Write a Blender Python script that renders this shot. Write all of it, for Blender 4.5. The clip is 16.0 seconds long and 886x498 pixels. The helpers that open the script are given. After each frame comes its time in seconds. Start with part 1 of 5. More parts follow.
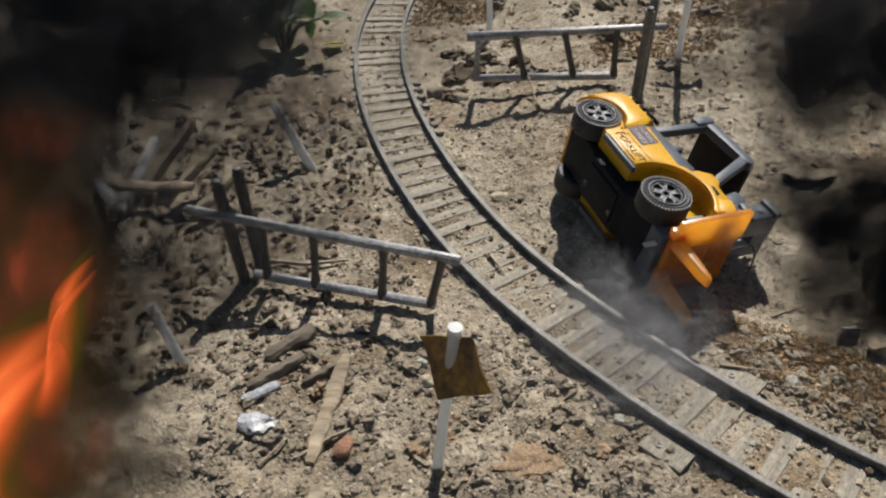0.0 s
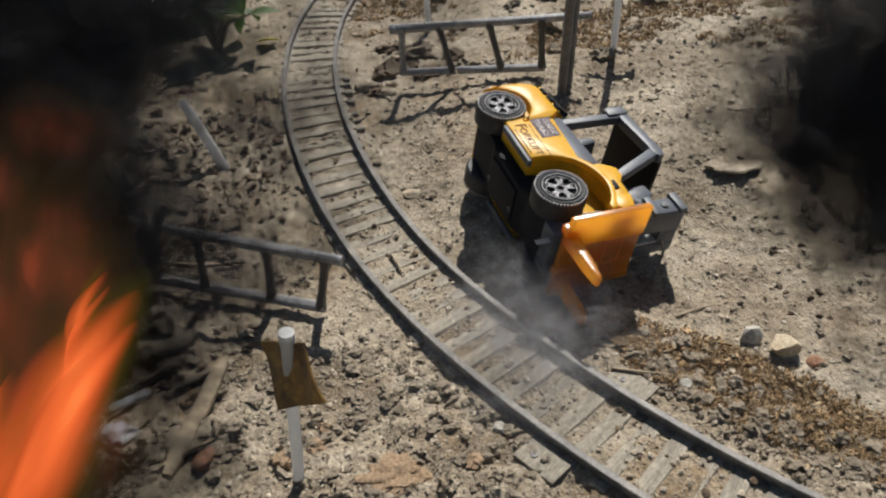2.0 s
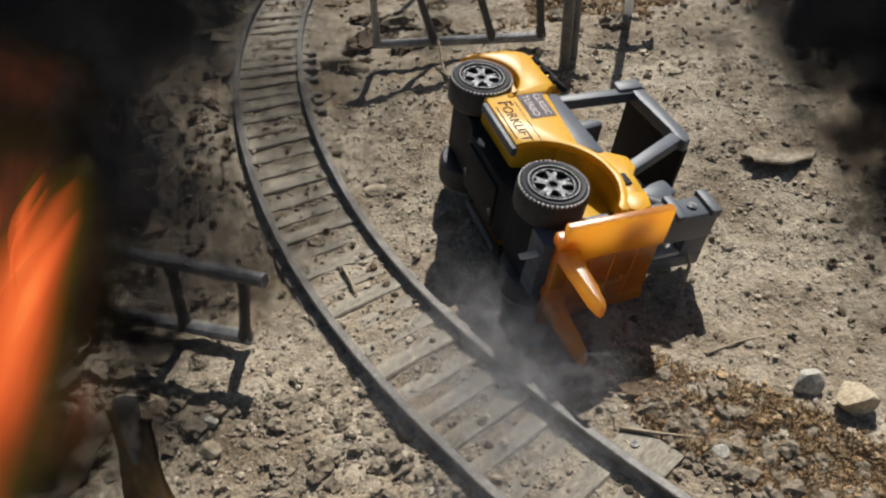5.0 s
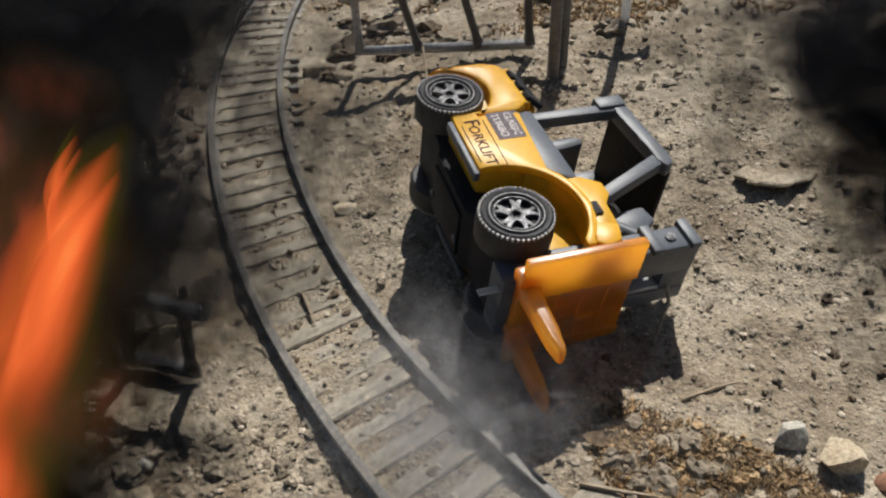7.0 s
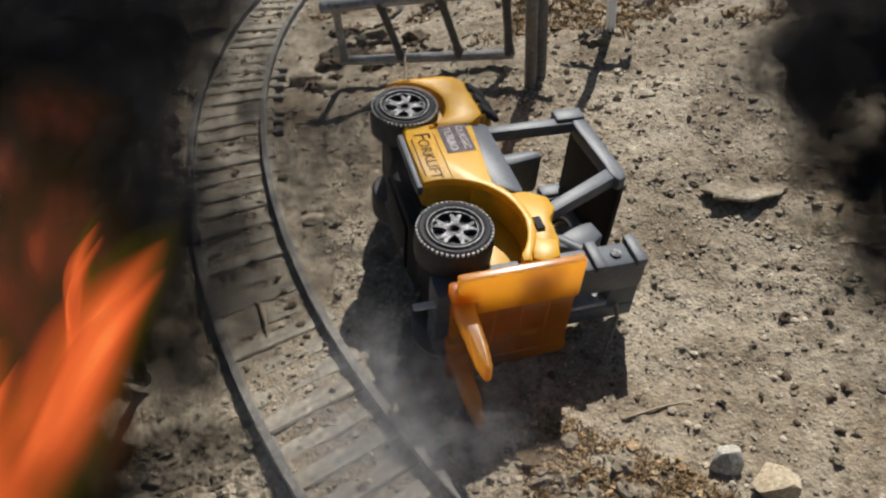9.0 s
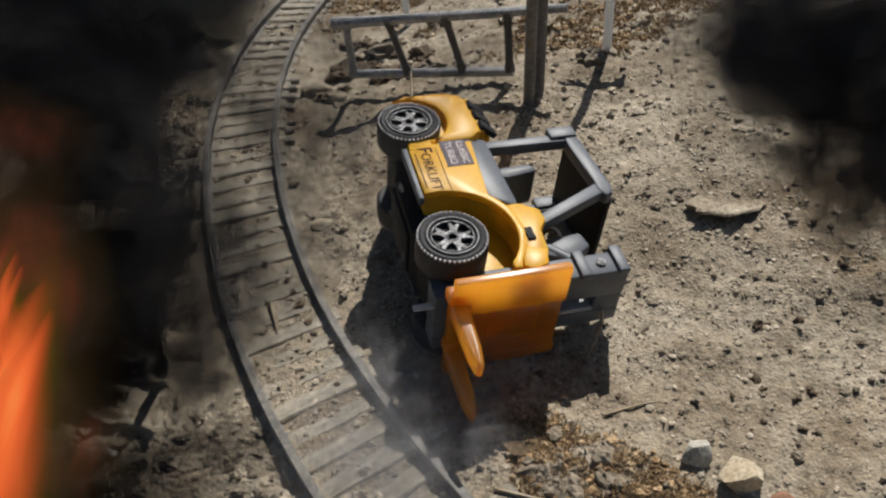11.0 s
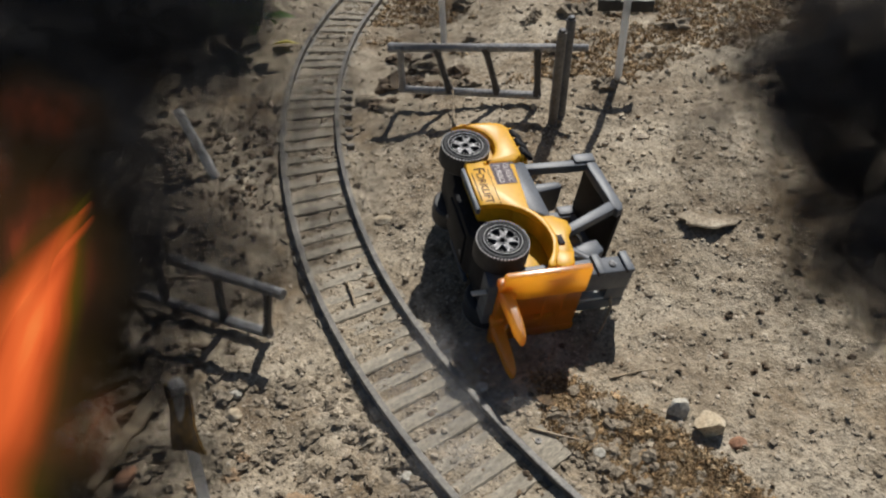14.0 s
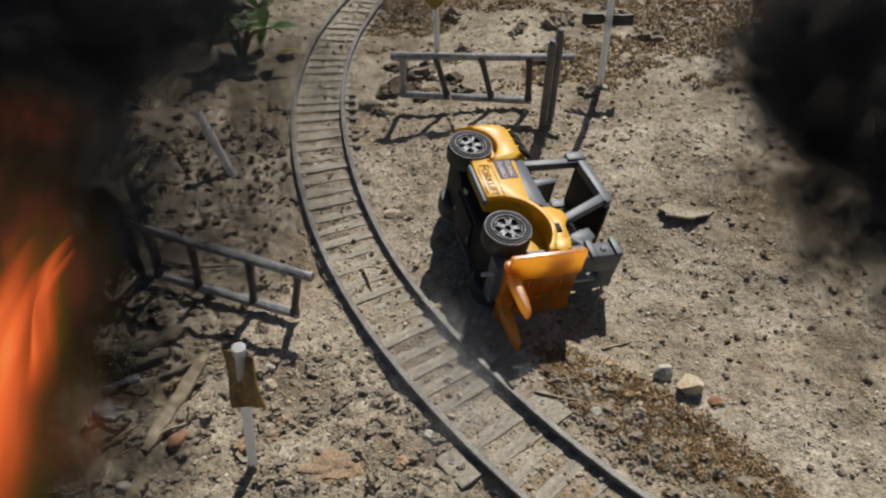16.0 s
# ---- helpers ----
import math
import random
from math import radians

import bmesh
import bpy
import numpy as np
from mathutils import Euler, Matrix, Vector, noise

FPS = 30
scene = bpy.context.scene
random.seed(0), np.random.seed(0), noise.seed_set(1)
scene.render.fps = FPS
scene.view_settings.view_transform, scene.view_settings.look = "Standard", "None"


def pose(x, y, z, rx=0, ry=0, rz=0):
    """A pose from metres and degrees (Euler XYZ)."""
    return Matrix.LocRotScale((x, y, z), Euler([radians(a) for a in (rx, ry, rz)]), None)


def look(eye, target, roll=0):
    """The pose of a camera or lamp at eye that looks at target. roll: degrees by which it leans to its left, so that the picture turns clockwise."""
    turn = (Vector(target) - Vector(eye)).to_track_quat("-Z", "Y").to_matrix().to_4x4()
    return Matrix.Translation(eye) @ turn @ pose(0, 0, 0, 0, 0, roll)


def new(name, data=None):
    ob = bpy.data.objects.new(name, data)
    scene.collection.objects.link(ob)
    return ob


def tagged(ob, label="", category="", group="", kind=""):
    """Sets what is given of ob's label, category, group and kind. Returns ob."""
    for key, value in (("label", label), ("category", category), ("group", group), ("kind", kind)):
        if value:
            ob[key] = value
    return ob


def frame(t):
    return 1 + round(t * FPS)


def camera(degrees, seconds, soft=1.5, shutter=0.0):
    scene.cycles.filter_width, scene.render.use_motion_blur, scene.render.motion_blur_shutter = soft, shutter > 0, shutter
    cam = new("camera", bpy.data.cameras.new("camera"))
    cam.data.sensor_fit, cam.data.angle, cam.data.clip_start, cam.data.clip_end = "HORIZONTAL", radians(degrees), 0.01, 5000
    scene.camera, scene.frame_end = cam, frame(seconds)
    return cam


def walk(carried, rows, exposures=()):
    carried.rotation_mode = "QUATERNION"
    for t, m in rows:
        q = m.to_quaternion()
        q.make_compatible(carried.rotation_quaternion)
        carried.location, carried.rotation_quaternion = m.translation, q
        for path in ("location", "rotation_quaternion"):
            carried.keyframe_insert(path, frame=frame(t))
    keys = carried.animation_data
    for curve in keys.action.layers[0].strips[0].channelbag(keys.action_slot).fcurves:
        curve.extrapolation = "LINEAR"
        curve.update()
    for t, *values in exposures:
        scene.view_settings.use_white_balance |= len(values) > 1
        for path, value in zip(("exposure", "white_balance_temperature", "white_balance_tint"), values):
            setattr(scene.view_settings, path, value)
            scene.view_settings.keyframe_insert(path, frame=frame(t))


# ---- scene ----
cam = camera(59.8, 16.0, soft=2.3)
METRES, EYE, TILT, LEAN, TURN = 0.54, 0.355, -37.6, 2.2, 0.0
ROWS = [
    (0.0, 0.0, 0.0, 0.0, -0.0, 0.0, -0.0),
    (0.5, 0.0535, 0.0029, 0.0028, 0.17, -0.05, 0.9),
    (1.0, 0.1057, 0.0134, 0.0011, 0.24, 0.07, 0.86),
    (1.5, 0.1318, 0.0297, 0.0028, 0.69, 0.17, 0.46),
    (2.0, 0.1511, 0.0447, -0.0016, 1.04, 0.01, 0.66),
    (2.5, 0.1688, 0.0799, 0.011, 1.37, -0.14, 0.72),
    (3.0, 0.1852, 0.1236, 0.0232, 1.8, -0.25, 0.99),
    (3.5, 0.1961, 0.1724, 0.0196, 1.8, -0.66, 0.64),
    (6.0, 0.2091, 0.2868, 0.0352, 3.18, -0.7, 0.72),
    (6.5, 0.2281, 0.2974, 0.0476, 3.68, -0.91, 0.41),
    (7.0, 0.259, 0.3138, 0.0516, 4.26, -1.14, 0.04),
    (7.5, 0.2863, 0.3288, 0.0481, 5.04, -1.46, -0.16),
    (8.0, 0.3021, 0.3366, 0.0562, 5.61, -1.35, -0.48),
    (8.5, 0.3215, 0.3347, 0.0594, 6.1, -1.13, -0.49),
    (9.0, 0.3392, 0.3239, 0.061, 7.13, -0.9, -0.58),
    (11.5, 0.3499, 0.2458, 0.0619, 7.35, -0.5, -2.09),
    (12.0, 0.3437, 0.2128, 0.0634, 7.26, -0.95, -2.58),
    (12.5, 0.3295, 0.1734, 0.0743, 7.28, -1.44, -2.85),
    (13.0, 0.3159, 0.1293, 0.0798, 7.1, -1.94, -3.35),
    (13.5, 0.3096, 0.0874, 0.0851, 6.92, -2.15, -3.62),
    (14.0, 0.3023, 0.0459, 0.0892, 6.5, -2.33, -3.94),
    (14.5, 0.2918, -0.0055, 0.0909, 6.02, -2.15, -3.85),
    (15.0, 0.279, -0.0451, 0.0779, 5.4, -1.81, -3.8),
    (15.5, 0.2641, -0.0549, 0.0746, 4.88, -1.75, -4.01),
    (16.0, 0.2597, -0.0734, 0.0654, 4.14, -1.75, -3.7),
]
walk(cam, [(t, pose(0, 0, EYE, TILT, LEAN, TURN) @ pose(METRES * x, METRES * y, METRES * z, 90 + pitch, roll, yaw)) for t, x, y, z, yaw, pitch, roll in ROWS], exposures=[(0.0, 0.13), (8.0, 0.11), (12.0, -0.03), (16.0, -0.03)])


# ---- world, sun, exposure ----
SUN_AZ, SUN_EL = 75.0, 51.0          # degrees from +x, above the ground
world = bpy.data.worlds.new("sky")
scene.world = world
world.use_nodes = True
sky = world.node_tree.nodes.new("ShaderNodeTexSky")
sky.sky_type, sky.sun_disc = "NISHITA", False
sky.sun_elevation, sky.sun_rotation = radians(SUN_EL), radians(90 - SUN_AZ)
back = world.node_tree.nodes["Background"]
back.inputs["Strength"].default_value = 0.044
world.node_tree.links.new(sky.outputs[0], back.inputs["Color"])
sun = new("sun", bpy.data.lights.new("sun", "SUN"))
sun.data.energy, sun.data.angle, sun.data.color = 5.0, radians(0.6), (1.0, 0.965, 0.91)
sx, sy, sz = (math.cos(radians(SUN_EL)) * math.cos(radians(SUN_AZ)), math.cos(radians(SUN_EL)) * math.sin(radians(SUN_AZ)), math.sin(radians(SUN_EL)))
sun.matrix_world = look((3 * sx, 3 * sy, 3 * sz), (0, 0, 0))
scene.view_settings.exposure = 0.0


# ---- materials ----
def material(name, rough=0.6, metal=0.0):
    m = bpy.data.materials.new(name)
    m.use_nodes = True
    b = m.node_tree.nodes["Principled BSDF"]
    b.inputs["Roughness"].default_value, b.inputs["Metallic"].default_value = rough, metal
    return m, m.node_tree, b


def ramp_noise(tree, scale, colours, detail=6, rough=0.6, coords="Object", stretch=None, lo=0.3, hi=0.7):
    """A noise in metres through a colour ramp: returns the noise and the ramp."""
    tc = tree.nodes.new("ShaderNodeTexCoord")
    n = tree.nodes.new("ShaderNodeTexNoise")
    n.inputs["Scale"].default_value, n.inputs["Detail"].default_value, n.inputs["Roughness"].default_value = scale, detail, rough
    src = tc.outputs[coords]
    if stretch:
        mp = tree.nodes.new("ShaderNodeMapping")
        mp.inputs["Scale"].default_value = stretch
        tree.links.new(src, mp.inputs[0])
        src = mp.outputs[0]
    tree.links.new(src, n.inputs["Vector"])
    r = tree.nodes.new("ShaderNodeValToRGB")
    el = r.color_ramp.elements
    while len(el) < len(colours):
        el.new(0.5)
    for i, c in enumerate(colours):
        el[i].position = lo + (hi - lo) * i / (len(colours) - 1)
        el[i].color = (*c, 1)
    tree.links.new(n.outputs[0], r.inputs[0])
    return n, r


def mixed(tree, a, b, fac, mode="MIX"):
    x = tree.nodes.new("ShaderNodeMix")
    x.data_type, x.blend_type = "RGBA", mode
    if isinstance(fac, float):
        x.inputs[0].default_value = fac
    else:
        tree.links.new(fac, x.inputs[0])
    tree.links.new(a, x.inputs[6])
    tree.links.new(b, x.inputs[7])
    return x.outputs[2]


def bump(tree, b, height, strength, dist):
    n = tree.nodes.new("ShaderNodeBump")
    n.inputs["Strength"].default_value, n.inputs["Distance"].default_value = strength, dist
    tree.links.new(height, n.inputs["Height"])
    tree.links.new(n.outputs[0], b.inputs["Normal"])


def speckled(name, colours, scale=60, fine=400, rough=0.9, bumps=0.4, dist=0.001, fine_colours=((0.55, 0.55, 0.55), (1.25, 1.25, 1.25)), metal=0.0, coords="Object", stretch=None, island=0.0):
    """Two scales of variation and fine relief."""
    m, t, b = material(name, rough, metal)
    n1, r1 = ramp_noise(t, scale, colours, coords=coords, stretch=stretch)
    n2, r2 = ramp_noise(t, fine, fine_colours, detail=4, coords=coords, stretch=stretch)
    out = mixed(t, r1.outputs[0], r2.outputs[0], 1.0, "MULTIPLY")
    if island:
        g = t.nodes.new("ShaderNodeNewGeometry")
        rr = t.nodes.new("ShaderNodeValToRGB")
        rr.color_ramp.elements[0].color = (1 - island, 1 - island, 1 - island, 1)
        rr.color_ramp.elements[1].color = (1 + island, 1 + island * 0.9, 1 + island * 0.8, 1)
        t.links.new(g.outputs["Random Per Island"], rr.inputs[0])
        out = mixed(t, out, rr.outputs[0], 1.0, "MULTIPLY")
    t.links.new(out, b.inputs["Base Color"])
    bump(t, b, n2.outputs[0], bumps, dist)
    return m


SOIL, _t, _b = material("soil", 0.95)
_n1, _r1 = ramp_noise(_t, 17, ((0.178, 0.140, 0.095), (0.288, 0.243, 0.178), (0.395, 0.345, 0.268)), detail=8, rough=0.68, lo=0.36, hi=0.64)
_n2, _r2 = ramp_noise(_t, 260, ((0.46, 0.43, 0.39), (1.0, 1.0, 1.0), (1.28, 1.26, 1.23)), detail=6, rough=0.7, lo=0.34, hi=0.66)
_v = _t.nodes.new("ShaderNodeTexVoronoi")
_v.inputs["Scale"].default_value = 520
_tc = _t.nodes.new("ShaderNodeTexCoord")
_t.links.new(_tc.outputs["Object"], _v.inputs["Vector"])
_vr = _t.nodes.new("ShaderNodeValToRGB")
_vr.color_ramp.elements[0].color, _vr.color_ramp.elements[1].color = (0.86, 0.85, 0.84, 1), (1.14, 1.13, 1.12, 1)
_t.links.new(_v.outputs["Color"], _vr.inputs[0])
_n3, _r3 = ramp_noise(_t, 6.5, ((0.66, 0.56, 0.44), (1.0, 1.0, 1.0), (1.05, 1.05, 1.04)), detail=10, rough=0.72, lo=0.36, hi=0.60)
_c = mixed(_t, mixed(_t, _r1.outputs[0], _r2.outputs[0], 1.0, "MULTIPLY"), _vr.outputs[0], 1.0, "MULTIPLY")
_t.links.new(mixed(_t, _c, _r3.outputs[0], 1.0, "MULTIPLY"), _b.inputs["Base Color"])
_ad = _t.nodes.new("ShaderNodeMath")
_ad.operation = "SUBTRACT"
_t.links.new(_n2.outputs[0], _ad.inputs[0])
_t.links.new(_v.outputs["Distance"], _ad.inputs[1])
bump(_t, _b, _ad.outputs[0], 0.8, 0.0009)
PEBBLE = speckled("pebble_stone", ((0.30, 0.25, 0.185), (0.41, 0.35, 0.265), (0.54, 0.48, 0.39)), 90, 900, 0.9, 0.5, 0.0004, island=0.3)
STONE = speckled("pale_stone", ((0.34, 0.32, 0.27), (0.48, 0.45, 0.38), (0.58, 0.55, 0.48)), 70, 700, 0.85, 0.6, 0.0006)
WARM_STONE = speckled("tan_stone", ((0.36, 0.27, 0.17), (0.52, 0.43, 0.30), (0.62, 0.55, 0.42)), 60, 600, 0.85, 0.6, 0.0006)
CLOD = speckled("dry_mud", ((0.20, 0.16, 0.11), (0.30, 0.25, 0.185)), 50, 500, 0.95, 0.8, 0.001)
CRUMB = speckled("dark_crumb", ((0.085, 0.06, 0.038), (0.18, 0.13, 0.082)), 60, 500, 0.95, 0.6, 0.0006, island=0.35)
OCHRE = speckled("ochre_clay", ((0.24, 0.165, 0.10), (0.37, 0.255, 0.155)), 60, 500, 0.95, 0.8, 0.001)
BRICK = speckled("red_clay", ((0.24, 0.115, 0.065), (0.36, 0.20, 0.12)), 60, 600, 0.9, 0.5, 0.0006)
SLEEPER = speckled("dusty_grey_plastic", ((0.20, 0.175, 0.135), (0.30, 0.265, 0.205), (0.40, 0.35, 0.27)), 45, 300, 0.8, 0.5, 0.0005, stretch=(1, 3, 1))
RAIL = speckled("dark_rail_plastic", ((0.085, 0.078, 0.07), (0.15, 0.137, 0.12), (0.25, 0.225, 0.185)), 70, 500, 0.55, 0.25, 0.0003)
GREY = speckled("charcoal_plastic", ((0.062, 0.072, 0.088), (0.098, 0.110, 0.130)), 40, 500, 0.50, 0.1, 0.0002, ((0.8, 0.8, 0.8), (1.15, 1.15, 1.15)))
GREY.node_tree.nodes["Principled BSDF"].inputs["Specular IOR Level"].default_value = 0.5
BLACK = speckled("black_plastic", ((0.010, 0.010, 0.011), (0.022, 0.022, 0.025)), 40, 500, 0.7, 0.15, 0.0002)
BLACK.node_tree.nodes["Principled BSDF"].inputs["Specular IOR Level"].default_value = 0.2
RUBBER = speckled("black_rubber", ((0.014, 0.014, 0.016), (0.034, 0.033, 0.034)), 60, 600, 0.6, 0.25, 0.0002)
LUG = speckled("dusty_lug", ((0.30, 0.30, 0.30), (0.48, 0.47, 0.45)), 90, 600, 0.6, 0.1, 0.0002)
YELLOW = speckled("yellow_orange_plastic", ((0.78, 0.41, 0.010), (0.88, 0.50, 0.016)), 22, 300, 0.42, 0.08, 0.0002, ((0.86, 0.84, 0.8), (1.05, 1.05, 1.05)))
YELLOW.node_tree.nodes["Principled BSDF"].inputs["Specular IOR Level"].default_value = 0.5
FENCE = speckled("grey_tube_plastic", ((0.16, 0.16, 0.165), (0.29, 0.29, 0.295), (0.38, 0.375, 0.37)), 50, 400, 0.36, 0.2, 0.0003)
# For dark posts, and for fence rungs whose shaded sides it paints.
POSTDARK = speckled("dark_tube_plastic", ((0.035, 0.034, 0.035), (0.075, 0.072, 0.07)), 60, 400, 0.4, 0.2, 0.0003)
POSTGREY = speckled("worn_grey_tube", ((0.075, 0.073, 0.072), (0.13, 0.126, 0.122), (0.19, 0.185, 0.18)), 60, 400, 0.36, 0.2, 0.0003)
WHITE = speckled("milky_white_plastic", ((0.52, 0.52, 0.52), (0.68, 0.68, 0.67)), 60, 400, 0.4, 0.1, 0.0002, ((0.85, 0.85, 0.85), (1.05, 1.05, 1.05)))
WOOD = speckled("weathered_wood", ((0.20, 0.15, 0.10), (0.34, 0.27, 0.18), (0.44, 0.36, 0.26)), 60, 300, 0.85, 0.6, 0.0006, stretch=(0.15, 1, 1))
DARKWOOD = speckled("dark_bark", ((0.09, 0.07, 0.05), (0.19, 0.155, 0.115)), 60, 300, 0.9, 0.7, 0.0008, stretch=(0.2, 1, 1))
MOSS = speckled("dry_moss", ((0.15, 0.095, 0.042), (0.26, 0.175, 0.088), (0.44, 0.34, 0.21)), 60, 500, 0.9, 0.2, 0.0003, island=0.5)
TAN = speckled("tan_moss", ((0.20, 0.125, 0.058), (0.34, 0.235, 0.125), (0.50, 0.40, 0.26)), 70, 500, 0.95, 0.3, 0.0004, island=0.45)
LEAF = speckled("green_leaf", ((0.03, 0.075, 0.016), (0.075, 0.15, 0.03)), 60, 300, 0.5, 0.2, 0.0003, island=0.35)
DRYLEAF = speckled("dry_leaf_brown", ((0.26, 0.17, 0.09), (0.42, 0.30, 0.18)), 90, 400, 0.8, 0.3, 0.0004)
YELLOWLEAF = speckled("yellow_leaf", ((0.36, 0.30, 0.03), (0.48, 0.42, 0.05)), 90, 400, 0.6, 0.3, 0.0004)
TAPE = speckled("black_tape", ((0.012, 0.012, 0.012), (0.03, 0.03, 0.03)), 60, 300, 0.5, 0.2, 0.0003)
PAPER = speckled("crumpled_film", ((0.38, 0.38, 0.39), (0.55, 0.55, 0.56)), 90, 500, 0.35, 0.5, 0.0006)
SCORCH = speckled("scorched_yellow_card", ((0.012, 0.008, 0.005), (0.06, 0.028, 0.008), (0.26, 0.14, 0.015), (0.05, 0.025, 0.01)), 38, 240, 0.55, 0.3, 0.0005)
SIGNYEL = speckled("sign_yellow", ((0.28, 0.18, 0.02), (0.45, 0.30, 0.03)), 60, 300, 0.6, 0.1, 0.0003)
INK = speckled("dark_red_ink", ((0.035, 0.006, 0.003), (0.06, 0.010, 0.005)), 60, 400, 0.85, 0.05, 0.0001)
STICKER = speckled("dull_purple_sticker", ((0.11, 0.085, 0.095), (0.15, 0.12, 0.13)), 60, 400, 0.8, 0.05, 0.0001)
PALEINK = speckled("pale_ink", ((0.42, 0.36, 0.34), (0.52, 0.46, 0.44)), 60, 400, 0.5, 0.05, 0.0001)
# Chrome with random mottling from near black to mid grey.
CHROME, _t, _b = material("mottled_chrome", 0.58, 0.35)
_n, _r = ramp_noise(_t, 300, ((0.02, 0.02, 0.022), (0.11, 0.11, 0.115), (0.32, 0.32, 0.33)), lo=0.38, hi=0.66)
_t.links.new(_r.outputs[0], _b.inputs["Base Color"])
ORANGE = speckled("translucent_orange_plastic", ((0.95, 0.34, 0.018), (0.98, 0.40, 0.025)), 26, 300, 0.22, 0.06, 0.0002, ((0.88, 0.86, 0.84), (1.04, 1.04, 1.04)))
for _m, _c, _f in ((ORANGE, (1.0, 0.64, 0.13, 1), 0.84), (YELLOW, (1.0, 0.60, 0.03, 1), 0.24), (WHITE, (0.86, 0.86, 0.85, 1), 0.45), (LEAF, (0.16, 0.30, 0.03, 1), 0.4)):
    _t = _m.node_tree
    _tl, _mx = _t.nodes.new("ShaderNodeBsdfTranslucent"), _t.nodes.new("ShaderNodeMixShader")
    _tl.inputs["Color"].default_value = _c
    _mx.inputs[0].default_value = _f
    _t.links.new(_t.nodes["Principled BSDF"].outputs[0], _mx.inputs[1])
    _t.links.new(_tl.outputs[0], _mx.inputs[2])
    _t.links.new(_mx.outputs[0], _t.nodes["Material Output"].inputs["Surface"])
# the moulded orange parts have a polished skin
_t = ORANGE.node_tree
_gl, _top = _t.nodes.new("ShaderNodeBsdfGlossy"), _t.nodes.new("ShaderNodeMixShader")
_gl.inputs["Roughness"].default_value, _top.inputs[0].default_value = 0.30, 0.10
_t.links.new(_t.nodes["Mix Shader"].outputs[0], _top.inputs[1])
_t.links.new(_gl.outputs[0], _top.inputs[2])
_t.links.new(_top.outputs[0], _t.nodes["Material Output"].inputs["Surface"])


# ---- mesh helpers ----
def part(name, bm, mat, parent=None, label="", smooth=True):
    me = bpy.data.meshes.new(name)
    bm.normal_update()
    bm.to_mesh(me)
    bm.free()
    me.materials.append(mat)
    if smooth:
        me.polygons.foreach_set("use_smooth", [True] * len(me.polygons))
        me.set_sharp_from_angle(angle=radians(35))
    ob = new(name, me)
    ob.parent = parent
    if label:
        tagged(ob, label)
    return ob


def thing(name, m, label, category, group=""):
    ob = new(name)
    ob.empty_display_size = 0.01
    ob.matrix_world = m
    return tagged(ob, label, category, group)


def box(x0, x1, y0, y1, z0, z1, r=0.0, seg=2, bm=None):
    """A rounded box; in metres."""
    b = bmesh.new()
    bmesh.ops.create_cube(b, size=1)
    for v in b.verts:
        v.co = Vector(((x0 + x1) / 2 + v.co.x * (x1 - x0), (y0 + y1) / 2 + v.co.y * (y1 - y0), (z0 + z1) / 2 + v.co.z * (z1 - z0)))
    if r:
        bmesh.ops.bevel(b, geom=b.edges[:], offset=r, segments=seg, profile=0.5, affect="EDGES")
    return join(bm, b)


def join(bm, b):
    if bm is None:
        return b
    me = bpy.data.meshes.new("tmp")
    b.to_mesh(me)
    b.free()
    bm.from_mesh(me)
    bpy.data.meshes.remove(me)
    return bm


def prism(points, y0, y1, r=0.0, seg=2, bm=None, axis="y"):
    """A polygon in the x-z plane given thickness along y, with rounded edges."""
    b = bmesh.new()
    vs = [b.verts.new((x, y0, z)) for x, z in points]
    f = b.faces.new(vs)
    ex = bmesh.ops.extrude_face_region(b, geom=[f])
    for v in ex["geom"]:
        if isinstance(v, bmesh.types.BMVert):
            v.co.y = y1
    bmesh.ops.recalc_face_normals(b, faces=b.faces[:])
    if r:
        bmesh.ops.bevel(b, geom=[e for e in b.edges if e.calc_face_angle(0) > 0.4], offset=r, segments=seg, profile=0.5, affect="EDGES")
    return join(bm, b)


def lathe(profile, seg=40, bm=None, ends=True):
    """Spins (radius, height) rows round the y axis."""
    b = bmesh.new()
    rings = []
    for rad, h in profile:
        rings.append([b.verts.new((rad * math.cos(2 * math.pi * i / seg), h, rad * math.sin(2 * math.pi * i / seg))) for i in range(seg)])
    for a, c in zip(rings, rings[1:]):
        for i in range(seg):
            b.faces.new((a[i], a[(i + 1) % seg], c[(i + 1) % seg], c[i]))
    for ring in (rings[0], rings[-1]) if ends else ():
        if (ring[0].co - ring[seg // 2].co).length > 1e-5:
            b.faces.new(ring)
    bmesh.ops.remove_doubles(b, verts=b.verts[:], dist=1e-6)
    bmesh.ops.recalc_face_normals(b, faces=b.faces[:])
    return join(bm, b)


